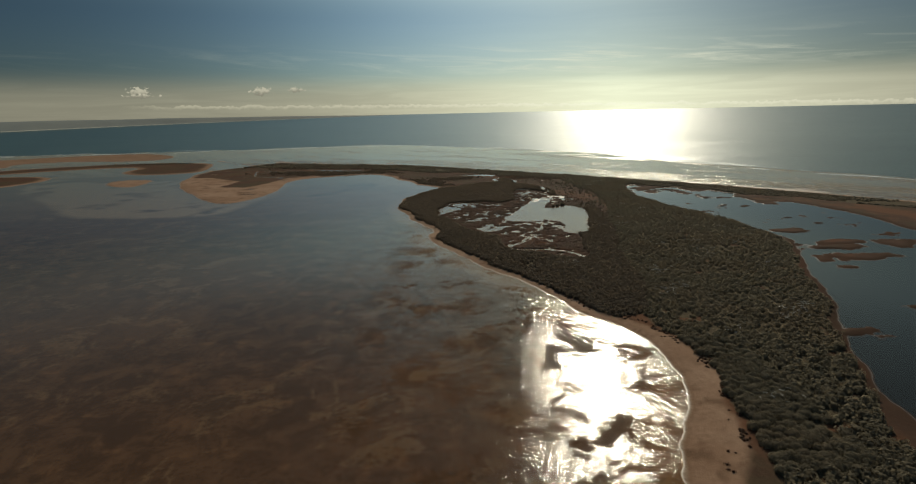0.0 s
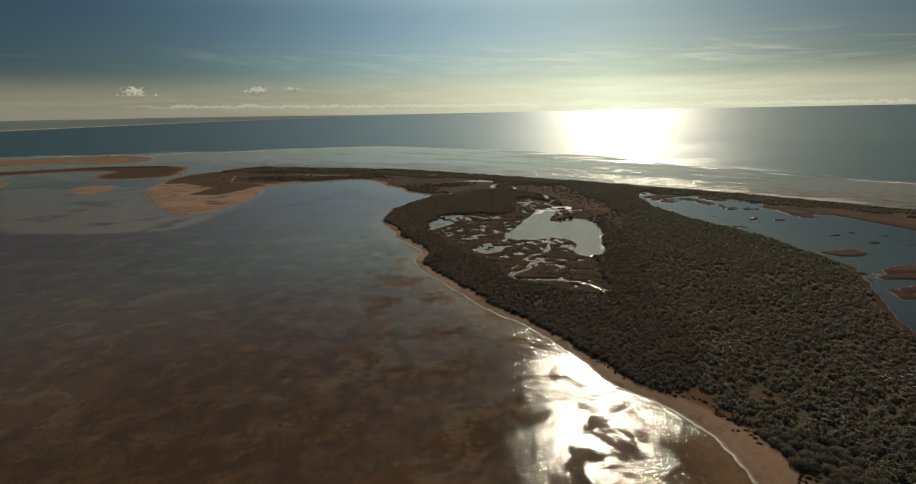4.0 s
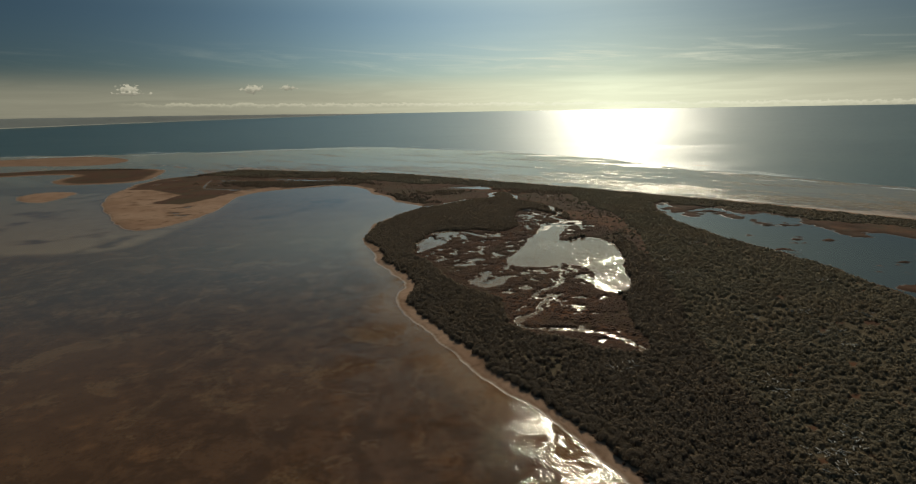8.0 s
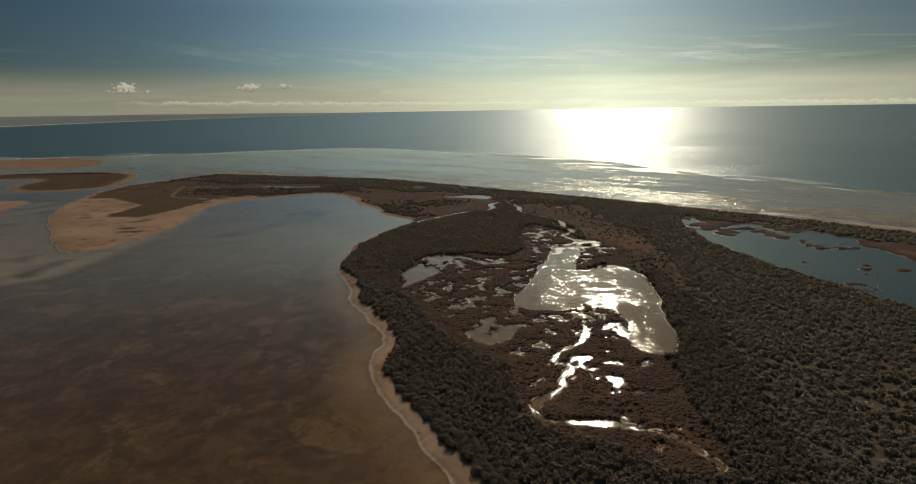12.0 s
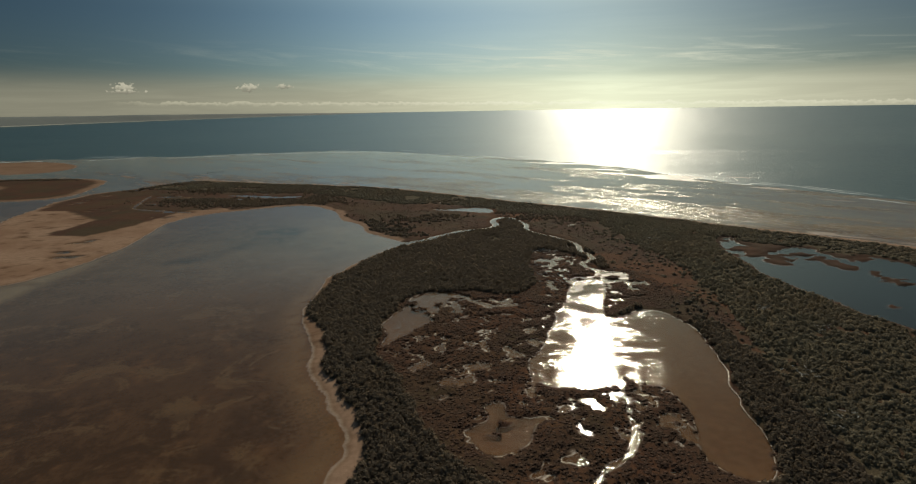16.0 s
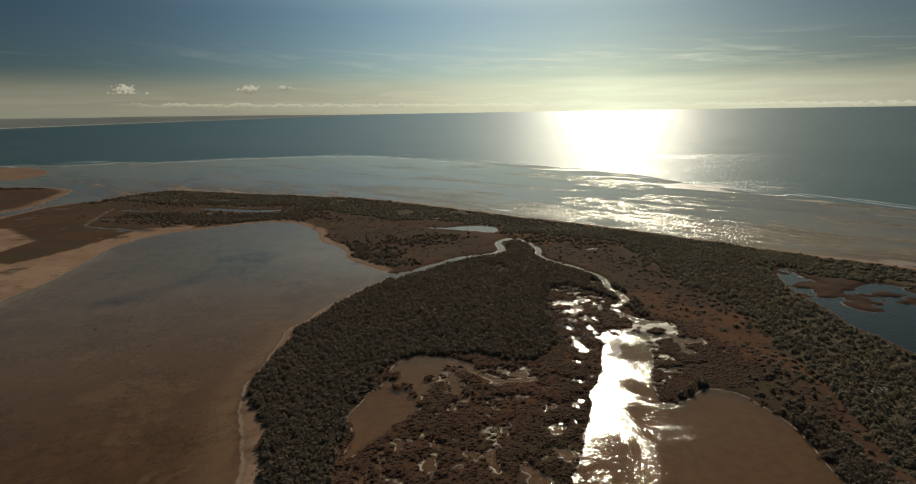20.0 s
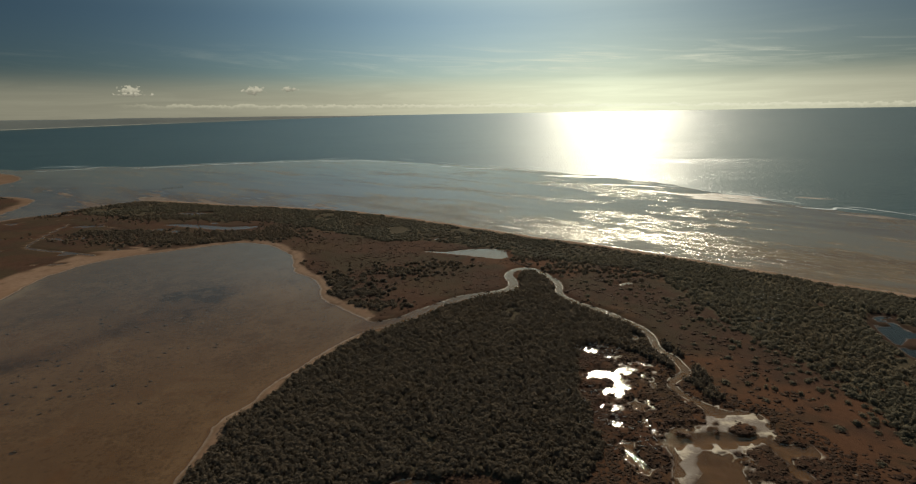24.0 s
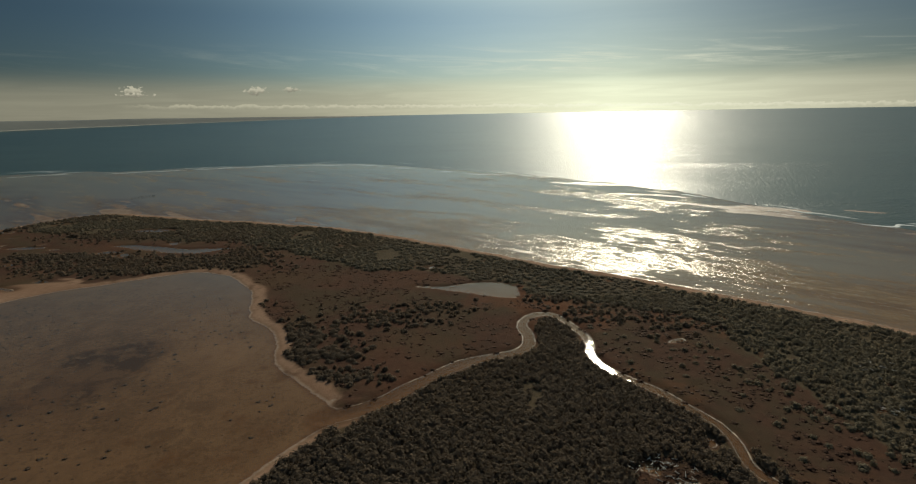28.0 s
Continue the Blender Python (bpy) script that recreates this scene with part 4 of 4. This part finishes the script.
def build_patches():
    """Darker bushes standing in groups on the brown marsh north of the creek and on the western point."""
    rng = np.random.RandomState(14)
    groups = [(-29, 497, 9, 8, 60), (-22, 486, 9, 6, 50), (-36, 506, 5, 7, 26), (-14, 473, 8, 4, 24), (-130, 576, 45, 8, 300), (-182, 602, 22, 6, 160), (-86, 588, 20, 10, 120), (-10, 513, 20, 10, 110), (8, 522, 12, 6, 40), (-34, 496, 4, 8, 26), (-30, 484, 5, 4, 12), (-22, 472, 8, 4, 18), (-6, 470, 5, 2, 6), (-55, 528, 3, 4, 5), (62, 512, 14, 8, 60), (84, 505, 12, 10, 40),
              (50, 527, 10, 4, 30), (-236, 706, 18, 14, 190), (-262, 676, 10, 20, 120), (-150, 590, 50, 12, 380), (-175, 650, 45, 14, 240), (-110, 640, 30, 12, 160), (-400, 752, 80, 6, 200), (-90, 606, 14, 16, 90), (88, 345, 4, 22, 60)]
    spots = []
    for cx, cy, ax, ay, n in groups:
        n = int(n * 1.7)
        p = rng.randn(n, 2) * 0.58
        r = 0.45 + 0.85 * rng.rand(n)
        spots.append(np.stack([cx + p[:, 0] * ax, cy + p[:, 1] * ay, 0 * r, r, 0.45 + 0.75 * rng.rand(n)], 1))
    s = np.concatenate(spots)
    f = fields(s[:, 0], s[:, 1])
    s[:, 2] = f["z"] - 0.08
    s = s[(f["z"] > 0.08) & (f["cover"] > 0.5)]
    near = (s[:, 0] > -70) & (s[:, 1] < 540)
    things = [shrub_thing("marsh_shrub", MANGROVE, 70 + k, "dark rounded bush standing on the brown salt marsh", "shrub", "bushes on the marsh") for k in range(4)]
    plant(things, s[near][:290], random.Random(7))
    s = np.concatenate([s[near][290:], s[~near]])
    stuff("marsh_bushes", [shrub_shape(80 + k, 40, 0.27) for k in range(8)], s, MANGROVE, "scattered groups of dark bushes on the brown marsh", "shrubs", 4)


def build_samphire():
    x, y, rng = candidates(-70, 130, 215, 580, 1.25, 15)
    f = fields(x, y)
    keep = (f["cover"] > 0.5) & (f["mangrove"] < 0.3) & (f["scrub"] < 0.5) & (f["z"] > 0.03) & (rng.rand(len(x)) < 0.15 + 0.7 * soft(fbm(x, y, 9, 3, 3), 0.42, 0.62))
    x, y, z = x[keep], y[keep], f["z"][keep]
    spots = np.stack([x, y, z - 0.04, 0.35 + 1.15 * rng.rand(len(x)) ** 2, 0.06 + 0.16 * rng.rand(len(x)) ** 2], 1)
    open_marsh = (f["marsh"][keep] < -2) & (rng.rand(len(x)) < 0.6)
    spots = spots[open_marsh]
    x, y, rng = candidates(-16, 92, 220, 440, 0.95, 16)
    f = fields(x, y)
    keep = (f["cover"] > 0.5) & (f["marsh"] > -2) & (f["mangrove"] < 0.5) & (f["z"] > 0.04) & (rng.rand(len(x)) < 0.9)
    x, y, z = x[keep], y[keep], f["z"][keep]
    dense = np.stack([x, y, z - 0.05, 0.55 + 0.45 * rng.rand(len(x)), 0.05 + 0.07 * fbm(x, y, 6, 2, 2) + 0.02 * rng.rand(len(x))], 1)
    spots = np.concatenate([spots, dense])
    stuff("samphire_cushions", [shrub_shape(100 + k, 8, 0.40, 2, 5) for k in range(6)], spots, SAMPHIRE, "low red-brown samphire cushions on the salt marsh", "samphire", 5)


def build_tufts():
    """Red-brown tufts along the back of the beach, and dark weed tufts on the lagoon floor."""
    x, y, rng = candidates(30, 75, 84, 190, 0.9, 19)
    f = fields(x, y)
    back = f["land"] - (4.6 + 4.2 * soft(y, 175, 120))
    keep = (back > -2.6) & (back < 2.0) & (f["z"] > 0.1) & (rng.rand(len(x)) < 0.65 * soft(fbm(x, y, 6, 3, 3), 0.38, 0.6) * soft(back, -3.0, 0.5))
    x, y, z = x[keep], y[keep], f["z"][keep]
    spots = np.stack([x, y, z - 0.04, 0.25 + 0.45 * rng.rand(len(x)), 0.15 + 0.30 * rng.rand(len(x))], 1)
    stuff("beach_tufts", [shrub_shape(160 + k, 14, 0.36, 2, 5) for k in range(5)], spots, SAMPHIRE, "low red-brown tufts along the back of the beach", "grass tufts", 7)
    x, y, rng = candidates(-150, -10, 380, 560, 2.6, 20)
    f = fields(x, y)
    keep = (f["land"] < -6) & (f["z"] < -0.12) & (rng.rand(len(x)) < 0.55 * soft(fbm(x, y, 25, 6, 3), 0.42, 0.62))
    x, y, z = x[keep], y[keep], f["z"][keep]
    spots = np.stack([x, y, z - 0.03, 0.25 + 0.65 * rng.rand(len(x)) ** 2, 0.06 + 0.10 * rng.rand(len(x))], 1)
    stuff("weed_tufts", [shrub_shape(170 + k, 10, 0.42, 2, 5) for k in range(5)], spots, MANGROVE, "dark weed tufts on the shallow lagoon floor", "weed", 8)


build_mangroves()
build_scrub()
build_patches()
build_samphire()
build_tufts()


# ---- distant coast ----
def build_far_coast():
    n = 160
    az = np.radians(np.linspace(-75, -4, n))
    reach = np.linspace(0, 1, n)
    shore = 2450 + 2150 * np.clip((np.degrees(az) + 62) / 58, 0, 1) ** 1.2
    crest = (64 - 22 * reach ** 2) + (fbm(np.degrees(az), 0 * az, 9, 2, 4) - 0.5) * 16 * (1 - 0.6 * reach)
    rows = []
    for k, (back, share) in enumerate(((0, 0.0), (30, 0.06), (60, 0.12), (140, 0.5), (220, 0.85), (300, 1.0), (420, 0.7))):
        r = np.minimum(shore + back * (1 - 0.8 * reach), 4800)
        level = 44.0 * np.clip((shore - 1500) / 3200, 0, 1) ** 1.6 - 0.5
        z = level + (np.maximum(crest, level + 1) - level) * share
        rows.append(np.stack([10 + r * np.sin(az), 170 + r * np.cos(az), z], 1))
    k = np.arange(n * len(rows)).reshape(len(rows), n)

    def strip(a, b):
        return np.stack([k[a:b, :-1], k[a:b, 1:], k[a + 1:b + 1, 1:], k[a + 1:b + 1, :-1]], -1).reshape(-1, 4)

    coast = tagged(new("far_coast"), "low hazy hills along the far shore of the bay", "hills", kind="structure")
    for name, a, b, mat in (("beach", 0, 1, FAR_SAND), ("hills", 1, len(rows) - 1, HAZED_LAND)):
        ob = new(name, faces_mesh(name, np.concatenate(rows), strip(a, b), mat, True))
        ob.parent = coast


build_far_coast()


# ---- old posts on the flats ----
def build_posts():
    rng = random.Random(9)
    first = None
    for k in range(9):
        t = k / 8
        x, y = -258 + 12 * t + rng.uniform(-0.6, 0.6), 796 + 14 * t + rng.uniform(-0.8, 0.8)
        m = pose(x, y, -0.4, rng.uniform(-4, 4), rng.uniform(-4, 4), rng.uniform(0, 360)) @ Matrix.Diagonal((1, 1, rng.uniform(0.75, 1.1), 1))
        if first is None:
            bm = bmesh.new()
            stem(bm, (0, 0, 0), (0.02, 0.0, 1.7), 0.22, 0.19, 8)
            stem(bm, (0.02, 0, 1.7), (0.02, 0.01, 1.85), 0.19, 0.11, 8)
            me = bpy.data.meshes.new("mooring_post")
            bm.to_mesh(me)
            bm.free()
            me.materials.append(TIMBER)
            first = tagged(new("mooring_post", me), "weathered dark timber post standing in the wet flat", "post", "posts on the tidal flat")
            first.matrix_basis = m
        else:
            copy_thing(first, m)


build_posts()


# ---- bleached fallen branches among the scrub ----
def build_branches():
    rng = random.Random(21)
    for cx, cy, n in BRANCH_HEAPS:
        ground = fields(np.array([float(cx)]), np.array([float(cy)]))["z"][0]
        heap = tagged(new("fallen_branches"), "bleached dead branches lying over low scrub", "branches", "heaps of dead branches")
        heap.location = (cx, cy, ground)
        for _ in range(n):
            x, y, a = rng.gauss(0, 2.6), rng.gauss(0, 2.0), rng.uniform(0, 6.28)
            w, h = rng.uniform(0.3, 0.75), rng.uniform(0.78, 1.27)
            bm = bmesh.new()
            tip = (x + w * math.cos(a), y + w * math.sin(a), h + rng.uniform(-0.1, 0.35))
            stem(bm, (x - w * math.cos(a), y - w * math.sin(a), h), tip, 0.07, 0.04, 5)
            stem(bm, (x, y, h + 0.05), (x + 0.4 * math.cos(a + 1.1), y + 0.4 * math.sin(a + 1.1), h + 0.3), 0.04, 0.02, 4)
            part("branch", bm, BLEACHED, heap)


BRANCH_HEAPS = [(70, 108, 14), (110, 164, 14), (75, 181, 8), (103, 158, 10), (78, 203, 14), (80, 186, 14), (73, 178, 8), (108, 225, 10), (95, 245, 7), (95, 312, 12), (109, 354, 10), (118, 337, 10), (121, 468, 10), (111, 448, 10), (47, 217, 16), (51, 433, 26), (54, 429, 18), (46, 397, 18), (48, 389, 14), (44, 408, 10), (79, 208, 9), (74, 180, 9), (78, 147, 9), (106, 159, 9), (125, 209, 9), (98, 153, 9), (92, 292, 9), (157, 322, 9), (138, 279, 9), (111, 251, 9), (111, 234, 9), (131, 246, 9)]
build_branches()
